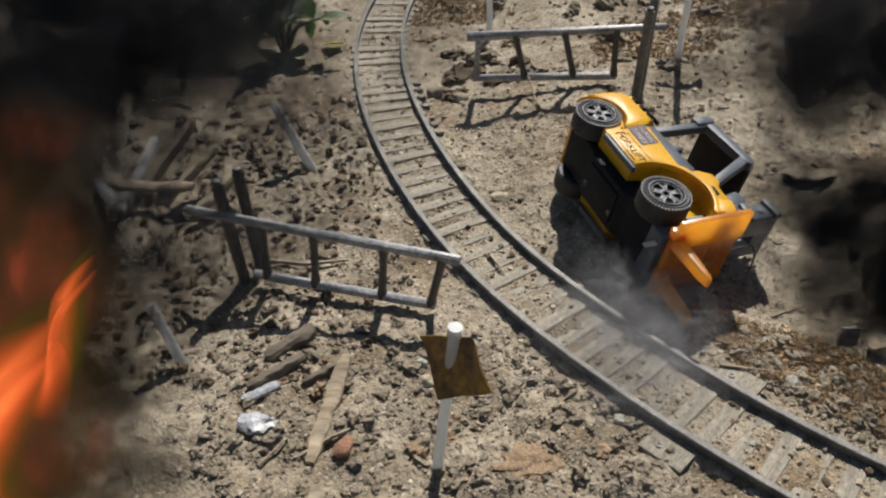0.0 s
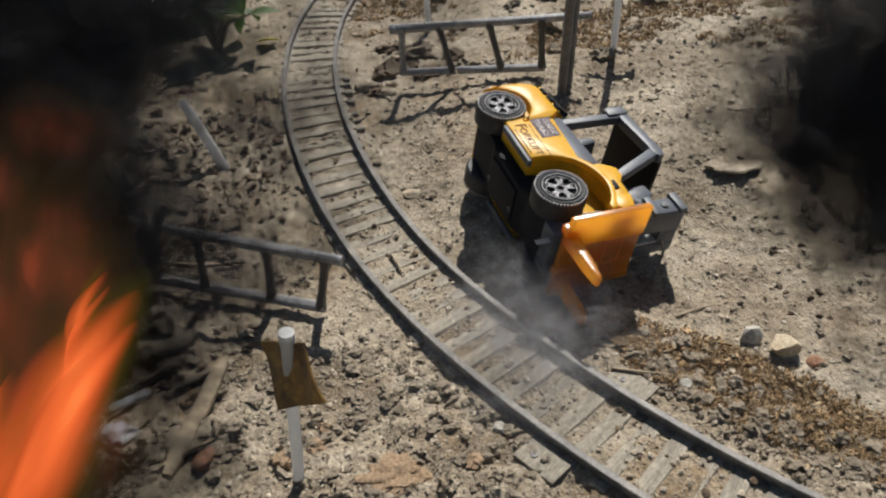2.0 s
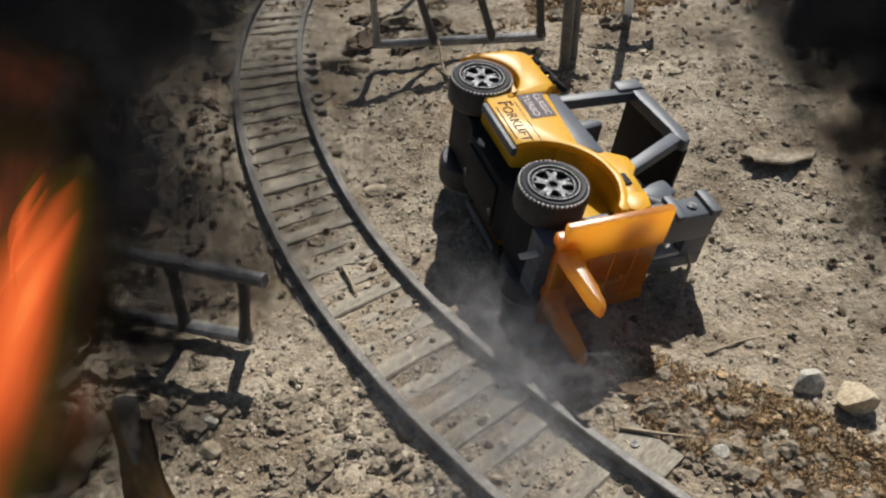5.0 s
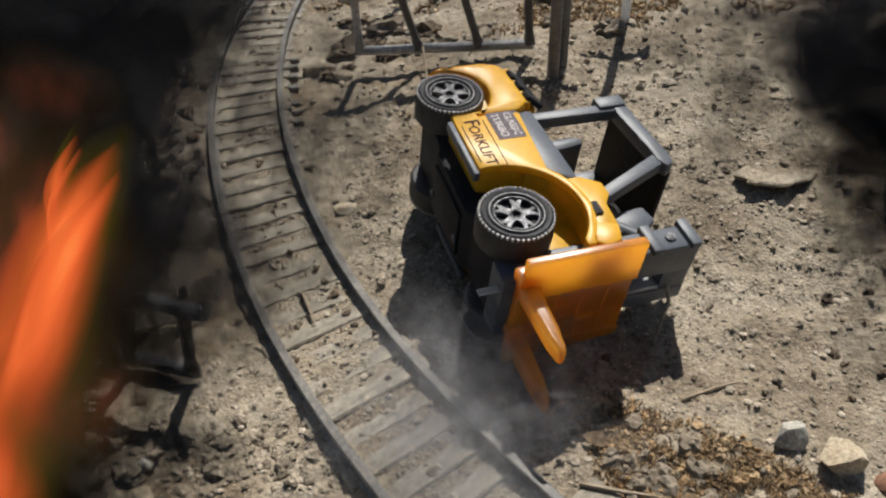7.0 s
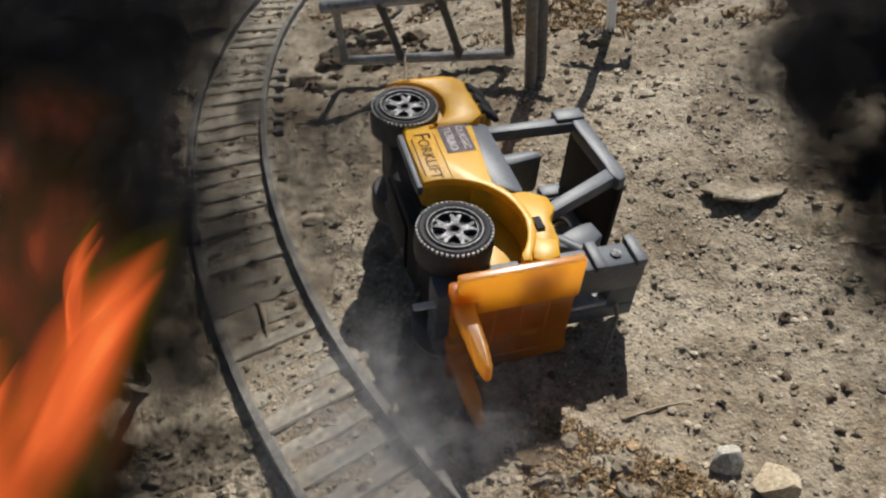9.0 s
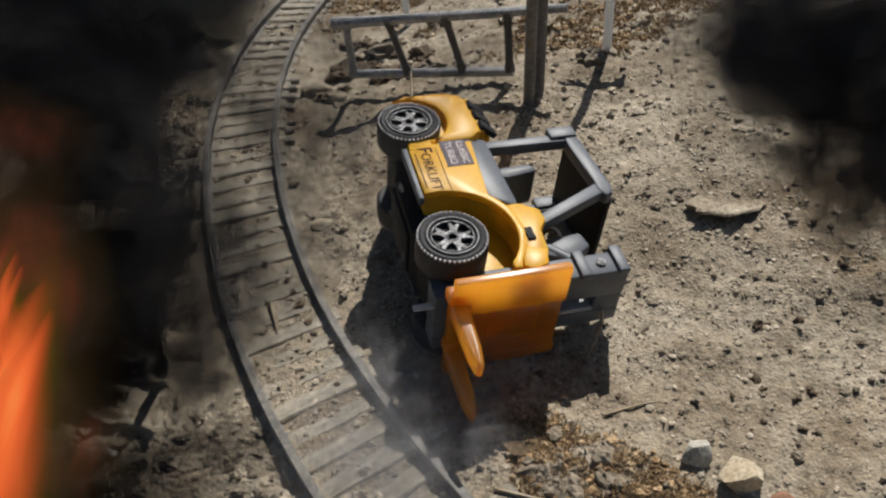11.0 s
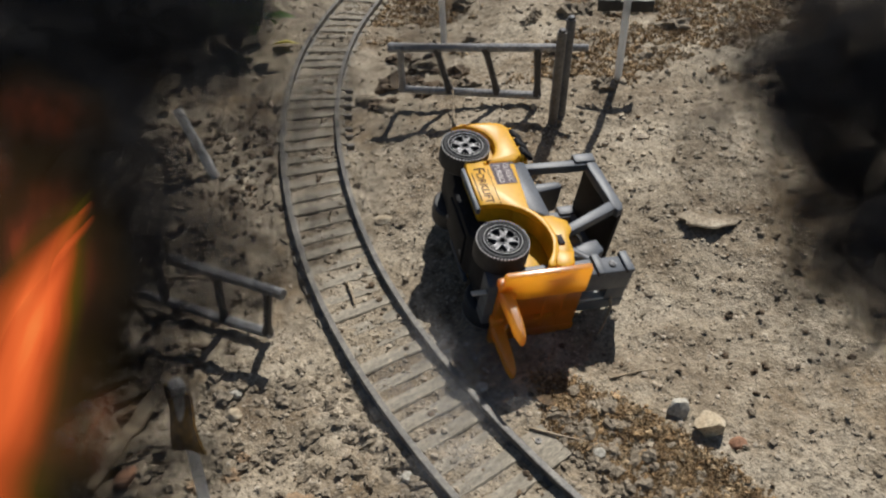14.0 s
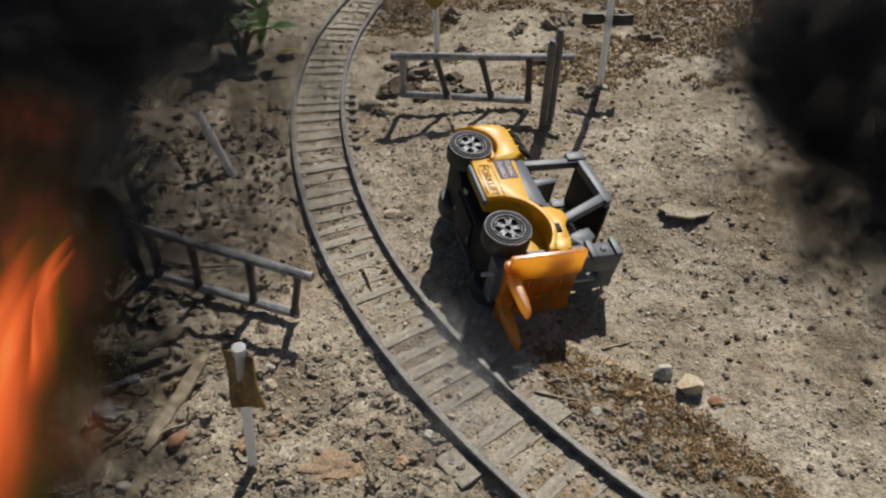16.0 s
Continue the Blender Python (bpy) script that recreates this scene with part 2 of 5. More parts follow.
def tube(path, radii, seg=10, bm=None, flat=1.0, wobble=0.0, seed=1):
    """A round bar along a path of points, closed at both ends."""
    b = bmesh.new()
    rnd = random.Random(seed)
    pts = [Vector(p) for p in path]
    if isinstance(radii, (int, float)):
        radii = [radii] * len(pts)
    rings = []
    for i, p in enumerate(pts):
        d = (pts[min(i + 1, len(pts) - 1)] - pts[max(i - 1, 0)]).normalized()
        s = d.cross(Vector((0, 0, 1)))
        s = s.normalized() if s.length > 0.05 else Vector((1, 0, 0))
        u = s.cross(d)
        ring = []
        for k in range(seg):
            a = 2 * math.pi * k / seg
            w = radii[i] * (1 + wobble * rnd.uniform(-1, 1))
            ring.append(b.verts.new(p + s * w * math.cos(a) + u * w * flat * math.sin(a)))
        rings.append(ring)
    for a, c in zip(rings, rings[1:]):
        for k in range(seg):
            b.faces.new((a[k], a[(k + 1) % seg], c[(k + 1) % seg], c[k]))
    b.faces.new(rings[0])
    b.faces.new(rings[-1])
    bmesh.ops.recalc_face_normals(b, faces=b.faces[:])
    return join(bm, b)


# ---- ground ----
def lattice(x, y, seed):
    """Smooth value noise, -1 to 1."""
    xi, yi = np.floor(x), np.floor(y)
    fx, fy = x - xi, y - yi
    fx, fy = fx * fx * (3 - 2 * fx), fy * fy * (3 - 2 * fy)

    def h(a, b):
        s = np.sin(a * 127.1 + b * 311.7 + seed * 74.7) * 43758.5453
        return 2 * (s - np.floor(s)) - 1
    return (h(xi, yi) * (1 - fx) + h(xi + 1, yi) * fx) * (1 - fy) + (h(xi, yi + 1) * (1 - fx) + h(xi + 1, yi + 1) * fx) * fy


def step01(v):
    v = np.clip(v, 0, 1)
    return v * v * (3 - 2 * v)


CX, CY, R_OUT, R_IN = 0.697, 0.846, 0.8065, 0.7560     # the track's circle


def base(x, y):
    """The broad slope of the ground."""
    return -0.005 + 0.013 * step01((y - 0.43) / 0.27) + 0.016 * step01((y - 0.40) / 0.2) * step01((x - 0.0) / 0.15)


def height(x, y):
    x, y = np.asarray(x, float), np.asarray(y, float)
    rise = base(x, y)
    d = np.hypot(x - CX, y - CY) - (R_OUT + R_IN) / 2
    bed = 1 - step01((np.abs(d) - 0.0265) / 0.008)
    rubble = step01((0.36 - y) / 0.08) * step01((0.17 - x) / 0.08)
    rough = (0.0035 * lattice(x * 14, y * 14, 1) + (0.0018 + 0.0025 * rubble) * lattice(x * 47, y * 47, 2)
             + (0.0013 + 0.0012 * rubble) * lattice(x * 120, y * 120, 3) + 0.0012 * lattice(x * 270, y * 270, 4))
    low = 0.0010 * lattice(x * 60, y * 60, 5) + 0.0007 * lattice(x * 200, y * 200, 6)
    far = np.clip(np.hypot(x - 0.1, y - 0.6) - 1.5, 0, None)
    return rise + (rough + 0.001) * (1 - bed) + (0.0019 + low) * bed + 0.01 * np.minimum(far, 30) * lattice(x * 0.3, y * 0.3, 8)


def ground():
    def axis(lo, hi, s):
        mid = list(np.arange(lo, hi, s))
        out, stp = [], s
        a, b = lo, mid[-1]
        while stp < 60:
            stp *= 1.35
            a -= stp
            b += stp
            out.append((a, b))
        return np.array([p for p, _ in reversed(out)] + mid + [q for _, q in out])
    xs, ys = axis(-0.36, 0.52, 0.0026), axis(0.2, 0.98, 0.0026)
    gx, gy = np.meshgrid(xs, ys)
    gz = height(gx, gy)
    nx, ny = len(xs), len(ys)
    co = np.stack([gx, gy, gz], -1).reshape(-1, 3)
    i = np.arange(nx * ny).reshape(ny, nx)
    quads = np.stack([i[:-1, :-1], i[:-1, 1:], i[1:, 1:], i[1:, :-1]], -1).reshape(-1, 4)
    me = bpy.data.meshes.new("ground")
    me.from_pydata(co.tolist(), [], quads.tolist())
    me.polygons.foreach_set("use_smooth", [True] * len(me.polygons))
    me.materials.append(SOIL)
    tagged(new("ground", me), "dry dusty grey-brown garden soil with grit and clods", "ground", kind="structure")


def scatter(name, n, where, size, mat, label, category, seed, squash=0.7, sink=0.3, jag=0.32):
    """Many small stones joined in one mesh."""
    rng = np.random.default_rng(seed)
    b = bmesh.new()
    bmesh.ops.create_icosphere(b, subdivisions=1 if jag < 0.35 else 2, radius=1)
    base = np.array([v.co[:] for v in b.verts])
    tri = np.array([[v.index for v in f.verts] for f in b.faces])
    b.free()
    pts = where(rng, n)
    s = size(rng, len(pts))
    zz = height(pts[:, 0], pts[:, 1])
    allv, allf = [], []
    for k, (p, r, z) in enumerate(zip(pts, s, zz)):
        a = rng.uniform(0, 6.283)
        sc = r * rng.uniform(0.65, 1.3, 3) * (1, 1, squash)
        v = base * sc * (1 + rng.uniform(-jag, jag, (len(base), 1)))
        c, t = math.cos(a), math.sin(a)
        v = v @ np.array([[c, t, 0], [-t, c, 0], [0, 0, 1]])
        v = v + (p[0], p[1], z + sc[2] * (1 - 2 * sink))
        allv.append(v)
        allf.append(tri + k * len(base))
    me = bpy.data.meshes.new(name)
    me.from_pydata(np.concatenate(allv).tolist(), [], np.concatenate(allf).tolist())
    me.materials.append(mat)
    return tagged(new(name, me), label, category, kind="stuff")


def stone(name, x, y, sx_, sy_, sz_, mat, label, seed, rz=0, sink=0.25, category="stone", cuts=5, sub=3, rough=0.12, near=0.55, far=0.85):
    b = bmesh.new()
    bmesh.ops.create_icosphere(b, subdivisions=sub, radius=1)
    rnd = random.Random(seed)
    planes = [(Vector((rnd.gauss(0, 1), rnd.gauss(0, 1), rnd.gauss(0, 1))).normalized(), rnd.uniform(near, far)) for _ in range(cuts)]
    for v in b.verts:
        for n, d in planes:
            over = v.co.dot(n) - d
            if over > 0:
                v.co -= n * over * 0.9
        v.co *= 1 + rough * noise.noise(v.co * 2.3 + Vector((seed, 0, 0))) + 0.4 * rough * noise.noise(v.co * 7 + Vector((0, seed, 0)))
        v.co = Vector((v.co.x * sx_, v.co.y * sy_, v.co.z * sz_))
    ob = part(name, b, mat)
    ob.matrix_world = pose(x, y, float(height(x, y)) + sz_ * (0.8 - 2 * sink) , 0, 0, rz)
    return tagged(ob, label, category)


def mud_crust():
    """A thin uneven plate of dried mud, its near edge lifted off the soil."""
    b = bmesh.new()
    rnd = random.Random(22)
    n, rings = 30, []
    edge = [1 + 0.10 * math.sin(3 * 2 * math.pi * i / n + 1) + 0.07 * math.sin(7 * 2 * math.pi * i / n) + rnd.uniform(-0.05, 0.05) for i in range(n)]
    for f, z in ((0.85, -0.0018), (0.98, -0.0012), (1.0, 0.0002), (0.92, 0.0010), (0.7, 0.0006), (0.4, 0.0002), (0.15, 0.0004)):
        rings.append([b.verts.new((0.0225 * f * edge[i] * math.cos(2 * math.pi * i / n), 0.0125 * f * edge[i] * math.sin(2 * math.pi * i / n), z + rnd.uniform(-0.0003, 0.0003))) for i in range(n)])
    for a, c in zip(rings, rings[1:]):
        for i in range(n):
            b.faces.new((a[i], a[(i + 1) % n], c[(i + 1) % n], c[i]))
    b.faces.new(rings[-1])
    b.faces.new(list(reversed(rings[0])))
    bmesh.ops.recalc_face_normals(b, faces=b.faces[:])
    ob = part("mud_crust", b, SOIL)
    ob.matrix_world = pose(0.282, 0.528, float(height(0.282, 0.528)) + 0.0035, -9, 5, 8)
    return tagged(ob, "curled flat crust of dry mud lifting from the soil", "clod")


# ---- railway track ----
def arc(radius, a0, a1, n):
    return [(CX + radius * math.cos(radians(a0 + (a1 - a0) * i / n)), CY + radius * math.sin(radians(a0 + (a1 - a0) * i / n))) for i in range(n + 1)]


A0, A1 = 158.0, 236.0
RAIL_TOP = 0.0095


def rail(name, radius, parent):
    """A rail with foot, web and head swept round the arc."""
    prof = ((-0.0034, 0.0), (-0.0034, 0.0016), (-0.0012, 0.0026), (-0.0012, 0.0066), (-0.0021, 0.0074), (-0.0021, 0.0091), (-0.0016, RAIL_TOP),
            (0.0016, RAIL_TOP), (0.0021, 0.0091), (0.0021, 0.0074), (0.0012, 0.0066), (0.0012, 0.0026), (0.0034, 0.0016), (0.0034, 0.0))
    b = bmesh.new()
    rings = []
    n = 110
    for i in range(n + 1):
        a = radians(A0 + (A1 - A0) * i / n)
        z = 0.0006 * math.sin(i * 0.23) + float(base(CX + 0.781 * math.cos(a), CY + 0.781 * math.sin(a)))
        rings.append([b.verts.new((CX + (radius + o) * math.cos(a), CY + (radius + o) * math.sin(a), h + z)) for o, h in prof])
    k = len(prof)
    for p, q in zip(rings, rings[1:]):
        for j in range(k):
            b.faces.new((p[j], p[(j + 1) % k], q[(j + 1) % k], q[j]))
    b.faces.new(rings[0])
    b.faces.new(rings[-1])
    bmesh.ops.recalc_face_normals(b, faces=b.faces[:])
    return part(name, b, RAIL, parent)


def track():
    t = thing("railway_track", pose(0, 0, 0), "curved toy railway track, dusty grey plastic sleepers half buried in soil", "track")
    rail("rail", R_OUT, t)
    rail("rail", R_IN, t)
    # sleepers
    mid = (R_OUT + R_IN) / 2
    stepdeg = math.degrees(0.0178 / mid)
    b = box(-0.032, 0.032, -0.0054, 0.0054, -0.002, 0.0034, 0.0009, 1)
    for v in b.verts:
        v.co.z += 0.0004 * math.sin(v.co.x * 170)
    first = part("sleeper", b, SLEEPER, t)
    rnd = random.Random(5)
    n = int((A1 - A0) / stepdeg)
    for i in range(n):
        a = A0 + (i + 0.5) * stepdeg
        ob = first if i == 0 else new("sleeper", first.data)
        ob.parent = t
        ob.matrix_basis = pose(CX + mid * math.cos(radians(a)), CY + mid * math.sin(radians(a)), float(base(CX + mid * math.cos(radians(a)), CY + mid * math.sin(radians(a)))) + rnd.uniform(-0.0013, 0.0001), rnd.uniform(-2, 2), rnd.uniform(-0.5, 0.5), a + rnd.uniform(-1.2, 1.2))
    # loose stubs of sleeper ends along the inner rail
    e = box(-0.0035, 0.0035, -0.0022, 0.0022, -0.002, 0.0032, 0.0006, 1)
    stub = part("sleeper_end", e, RAIL, t)
    for i in range(7):
        a = 189.2 + 1.32 * i
        ob = stub if i == 0 else new("sleeper_end", stub.data)
        ob.parent = t
        r = R_IN - 0.0095
        x, y = CX + r * math.cos(radians(a)), CY + r * math.sin(radians(a))
        ob.matrix_basis = pose(x, y, float(height(x, y)) + 0.0005, rnd.uniform(-6, 6), rnd.uniform(-6, 6), a + rnd.uniform(-8, 8))
    # joint plates beside the rails, with a bolt hole boss
    for rad, off, a in ((R_OUT, 0.0125, 224.4), (R_IN, -0.0125, 224.6)):
        b = box(-0.0085, 0.0085, -0.0135, 0.0135, 0.0, 0.0024, 0.0006)
        p = part("joint_plate", b, SLEEPER, t)
        r = rad + off
        p.matrix_basis = pose(CX + r * math.cos(radians(a)), CY + r * math.sin(radians(a)), -0.0035, 0, 0, a)
        c = part("bolt", lathe(((0.0021, 0), (0.0021, 0.0007), (0.0009, 0.0007), (0.0009, 0.0002), (0, 0.0002)), 14), RAIL, p)
        c.matrix_basis = pose(0.001, -0.005, 0.0024, 90)
    return t


# ---- toy forklift, lying on its side; built upright: x ahead, y left, z up from the axles' height ----
def mm(points):
    return [(x / 1000, z / 1000) for x, z in points]


def wheel(parent, x, y, side):
    w = new("wheel")
    w.empty_display_size = 0.01
    w.parent = parent
    w.matrix_basis = pose(x / 1000, y / 1000, 0, 0, 0, 0 if side < 0 else 180)
    k = 0.00097
    prof = ((9, 8), (12.5, 9), (16.6, 8.2), (18.0, 6.5), (18.2, 0), (18.0, -4.6), (17.2, -7.2), (15.6, -8.4), (14.2, -8.0), (13.7, -7.6), (13.2, -8.2), (12.2, -8.5), (11.6, -8.0), (11.4, -6))
    part("tyre", lathe([(a * k, h * k) for a, h in prof], 48, ends=False), RUBBER, w)
    b = None
    for i in range(46):
        a = 2 * math.pi * i / 46
        q = box(-0.00055, 0.00055, -0.0006, 0.0006, -0.0005, 0.0004, 0.0)
        bmesh.ops.transform(q, matrix=Matrix.Rotation(-a, 4, "Y") @ Matrix.Translation((0, -0.0071, 0.0167)), verts=q.verts[:])
        b = join(b, q)
    tagged(part("tread", b, LUG, w, "dusty tread lugs"), kind="stuff")
    part("wall_ring", lathe([(a * k, h * k) for a, h in ((12.9, -8.1), (12.75, -8.7), (12.35, -8.7), (12.2, -8.1))], 48, ends=False), LUG, w)
    rim = part("rim", lathe([(a * k, h * k) for a, h in ((11.5, -4), (11.5, -7.6), (10.7, -7.9), (10.2, -7.0), (9.6, -5.2), (3, -4.8), (0, -4.8))], 40), BLACK, w, "dark dished wheel centre")
    for i in range(5):
        s = prism([(-0.0026, 0.0020), (0.0026, 0.0020), (0.0019, 0.0048), (0.0021, 0.0066), (0.0031, 0.0094), (0.0013, 0.0098), (0.0, 0.0078), (-0.0013, 0.0098), (-0.0031, 0.0094), (-0.0021, 0.0066), (-0.0019, 0.0048)], -0.0070, -0.0050, 0.0003, 1)
        bmesh.ops.transform(s, matrix=Matrix.Rotation(2 * math.pi * i / 5, 4, "Y"), verts=s.verts[:])
        part("spoke", s, CHROME, rim)
    part("rim_edge", lathe([(a * k, h * k) for a, h in ((10.9, -7.2), (10.7, -7.95), (10.2, -7.9), (10.0, -7.1))], 40, ends=False), CHROME, rim)
    part("hub", lathe([(a * k, h * k) for a, h in ((3.6, -4.8), (3.6, -6.9), (2.9, -7.4), (2.1, -7.2), (2.0, -5.2), (0, -5.2))], 20), CHROME, rim)
    return w


def lettering(name, text, size, parent, m, mat):
    cu = bpy.data.curves.new(name, "FONT")
    cu.body, cu.size, cu.extrude, cu.align_x, cu.align_y = text, size, 0.00008, "CENTER", "CENTER"
    tmp = new(name, cu)
    me = bpy.data.meshes.new_from_object(tmp.evaluated_get(bpy.context.evaluated_depsgraph_get()))
    bpy.data.objects.remove(tmp)
    me.materials.clear()
    me.materials.append(mat)
    ob = new(name, me)
    ob.parent = parent
    ob.matrix_basis = m
    return ob


FORK_F = Vector((0.351825, -0.919717, -0.174183)).normalized()
FORK_U = Vector((0.920465, 0.373750, -0.114257)).normalized()
FORK_R = FORK_F.cross(FORK_U).normalized()
FORK_O = Vector((0.1199, 0.4655, 0.07825)) - FORK_R * 0.036


def forklift():
    m = Matrix((FORK_F, -FORK_R, FORK_U)).transposed().to_4x4()
    m.translation = FORK_O
    t = thing("toy_forklift", m, "yellow and charcoal plastic toy forklift overturned on its side", "toy forklift")
    for x in (46, -45.5):
        wheel(t, x, -28.5, -1)
        wheel(t, x, 28, 1)
    # black chassis between the wheels
    part("chassis", prism(mm([(-64, 4), (-60, -9), (-26, -11), (-20, -14), (22, -14), (28, -11), (62, -11), (70, 0), (64, 8), (-60, 12)]), -0.019, 0.019, 0.002), BLACK, t, "black underside")
    part("battery_lid", box(-0.018, 0.020, -0.014, 0.014, -0.0155, -0.0135, 0.0008), BLACK, t)
    for k, x in enumerate((-16, 18)):
        s = part("screw", lathe(((0.0022, 0), (0.0022, 0.0007), (0.0012, 0.0009), (0, 0.0009)), 12), CHROME, t)
        s.matrix_basis = pose(x / 1000, 0.004, -0.0155, -90)
    for x in (46, -45.5):
        a = part("axle", lathe(((0.004, -0.024), (0.004, 0.024)), 14), BLACK, t)
        a.matrix_basis = pose(x / 1000, 0, 0)
    for y0, y1 in ((-0.0368, -0.0318), (0.0315, 0.0364)):
        part("running_board", box(-0.0215, 0.0185, y0, y1, -0.0098, -0.0068, 0.0008), GREY, t, "charcoal running board")
    # yellow bodywork
    def ring(r, a0, a1, st):
        return [(46 + r * math.cos(radians(a)), r * math.sin(radians(a))) for a in range(a0, a1, st)]
    fender = ring(31.5, 190, 38, -8) + [(71.5, 22.5), (72, 26.5)] + ring(35.2, 52, 136, 8) + [(21.5, 25.2), (-22, 28.6), (-23.5, 12), (-20.5, -6.2), (15, -6.2)]
    for y0, y1 in ((-0.0366, -0.0325), (0.0322, 0.0362)):
        part("side_panel", prism(mm(fender), y0, y1, 0.0008), YELLOW, t)
    part("body", prism(mm([(-30, -5), (12, -5), (15, 10), (20, 24), (-30, 27)]), -0.0345, 0.0340, 0.0015), YELLOW, t)
    arch = ring(31.8, 150, 38, -8) + [(71, 23), (71, 26.5)] + ring(34.4, 52, 152, 8)
    part("wheel_arch_lining", prism(mm(arch), -0.0335, 0.0333, 0.0006), YELLOW, t)
    part("front_bulkhead", prism(mm([(14, 4), (64, 4), (71, 10), (71, 24), (60, 31), (46, 33), (28, 29), (16, 18)]), -0.0192, 0.0188, 0.0012), YELLOW, t)
    part("dashboard", prism(mm([(26, 33), (56, 33.5), (66, 34), (67, 40), (60, 44), (46, 45), (40, 49.5), (32, 49), (26, 40)]), -0.0325, 0.0322, 0.0010), YELLOW, t)
    for y in (-0.0315, 0.0312):
        part("headlight", prism(mm([(58, 31), (70, 27.5), (73.5, 32), (71, 39.5), (62, 42)]), y - 0.004, y + 0.004, 0.0009), YELLOW, t)
        # Raised black block; its colour stands for the shade in a recess.
        part("recess_block", box(0.0445, 0.0525, y - 0.0022, y + 0.0022, 0.0362, 0.0402, 0.0005), BLACK, t, "small black block for the dark of a recess")
    # rear counterweight with an arch over each rear wheel
    rear_arch = [(-45.5 + 20.5 * math.cos(radians(a)), 20.5 * math.sin(radians(a))) for a in range(22, 178, 11)]
    weight = rear_arch + [(-67, -6), (-69, 4), (-69, 24), (-66, 33), (-60, 36.5), (-31, 37.5), (-25, 30), (-25, 8)]
    for y0, y1 in ((-0.0362, -0.0140), (0.0138, 0.0358)):
        part("wheel_arch", prism(mm(weight), y0, y1, 0.0022), YELLOW, t)
    part("counterweight", prism(mm([(-67, -6), (-70, 4), (-70, 28), (-66, 37), (-60, 41), (-32, 44), (-24, 32), (-24, 4), (-58, 2)]), -0.0300, 0.0297, 0.0025), YELLOW, t)
    part("bonnet_ridge", box(-0.062, -0.030, -0.0352, -0.0290, 0.0362, 0.0392, 0.001), YELLOW, t)
    for i in range(3):
        for y, sgn in ((-0.0325, -1), (0.0322, 1)):
            # Solid black bars: the dark inside the vent slots put in as colour.
            v = part("vent", box(-0.0036, 0.0036, -0.0060, 0.0060, -0.0016, 0.0016, 0.0007), BLACK, t, "black bar for the dark inside a vent slot")
            v.matrix_basis = pose(-0.0545 + i * 0.0096, y, 0.0405 + 0.0008 * i, sgn * -50)
    # charcoal engine cover, seat, controls
    b = prism(mm([(-27, 26), (21.5, 24.5), (27, 38.2), (24, 40), (-27, 38.5), (-29.5, 33)]), -0.0355, 0.0352, 0.0012)
    for v in b.verts:
        if v.co.z > 0.031:
            v.co.y *= 0.90
    part("engine_cover", b, GREY, t, "charcoal engine cover")
    seat = part("seat", prism(mm([(-22, 38), (8, 38), (9, 45), (6, 47), (-14, 47), (-22, 46)]), -0.012, 0.012, 0.002), GREY, t, "charcoal driver's seat")
    part("seat_back", prism(mm([(-25, 42), (-17, 42), (-16, 52), (-18.5, 68), (-22, 70), (-26, 66)]), -0.0125, 0.0125, 0.0022), GREY, seat)
    part("steering_column", tube([(0.038, 0.0, 0.046), (0.030, 0.0, 0.060)], 0.0022), BLACK, t)
    sw = part("steering_wheel", lathe(((0.0095, -0.0012), (0.0107, 0), (0.0095, 0.0012), (0.0083, 0), (0.0095, -0.0012)), 24, ends=False), BLACK, t)
    sw.matrix_basis = pose(0.029, 0.0, 0.061, 62)
    # overhead guard
    guard = new("overhead_guard")
    guard.empty_display_size = 0.01
    guard.parent = t
    for y in (-0.0270, 0.0255):
        part("rear_post", prism(mm([(-27.5, 37), (-21.5, 37), (-20.5, 84), (-27, 84)]), y - 0.0032, y + 0.0032, 0.0007), GREY, guard)
        part("front_post", prism(mm([(41.5, 47), (35.0, 46), (16.5, 86), (23.5, 88.5)]), y - 0.0032, y + 0.0032, 0.0007), GREY, guard)
        part("roof_rail", prism(mm([(-30, 84), (-30, 88), (-27, 91.5), (20, 94), (25.5, 92.5), (27, 88.5), (21, 85.5), (15, 86), (-16, 83.5)]), y - 0.0037, y + 0.0037, 0.0011), GREY, guard)
        part("corner_block", box(-0.0315, -0.0225, y - 0.0050, y + 0.0050, 0.0755, 0.0915, 0.0012), GREY, guard)
    part("roof", prism(mm([(-30, 88), (-30, 92), (20, 95), (26, 93), (26, 90), (18, 90)]), -0.0245, 0.0230, 0.0010), BLACK, guard)
    # mast with its cross pieces
    mast = new("mast")
    mast.empty_display_size = 0.01
    mast.parent = t
    for y0, y1 in ((-0.0220, -0.0045), (0.0065, 0.0155)):
        part("mast_beam", box(0.0580, 0.0712, y0, y1, -0.0140, 0.0840, 0.0009), GREY, mast)
    for z0, z1 in ((0.0695, 0.0838), (0.0400, 0.0520), (-0.0140, 0.0060)):
        part("cross_piece", box(0.0590, 0.0708, -0.0060, 0.0080, z0, z1, 0.0006), GREY, mast)
    for z in (0.0608, 0.0805):
        part("mast_clip", box(0.0560, 0.0728, -0.0243, -0.0205, z - 0.0028, z + 0.0028, 0.0009), GREY, mast)
    s = part("screw", lathe(((0.0026, 0), (0.0026, 0.0008), (0.002, 0.001), (0, 0.001)), 14), CHROME, mast)
    s.matrix_basis = pose(0.0645, -0.0220, 0.0710, 180)
    part("lift_cylinder", tube([(0.0650, -0.002, -0.010), (0.0650, -0.002, 0.080)], 0.0026, 16), CHROME, mast, "chrome lift cylinder")
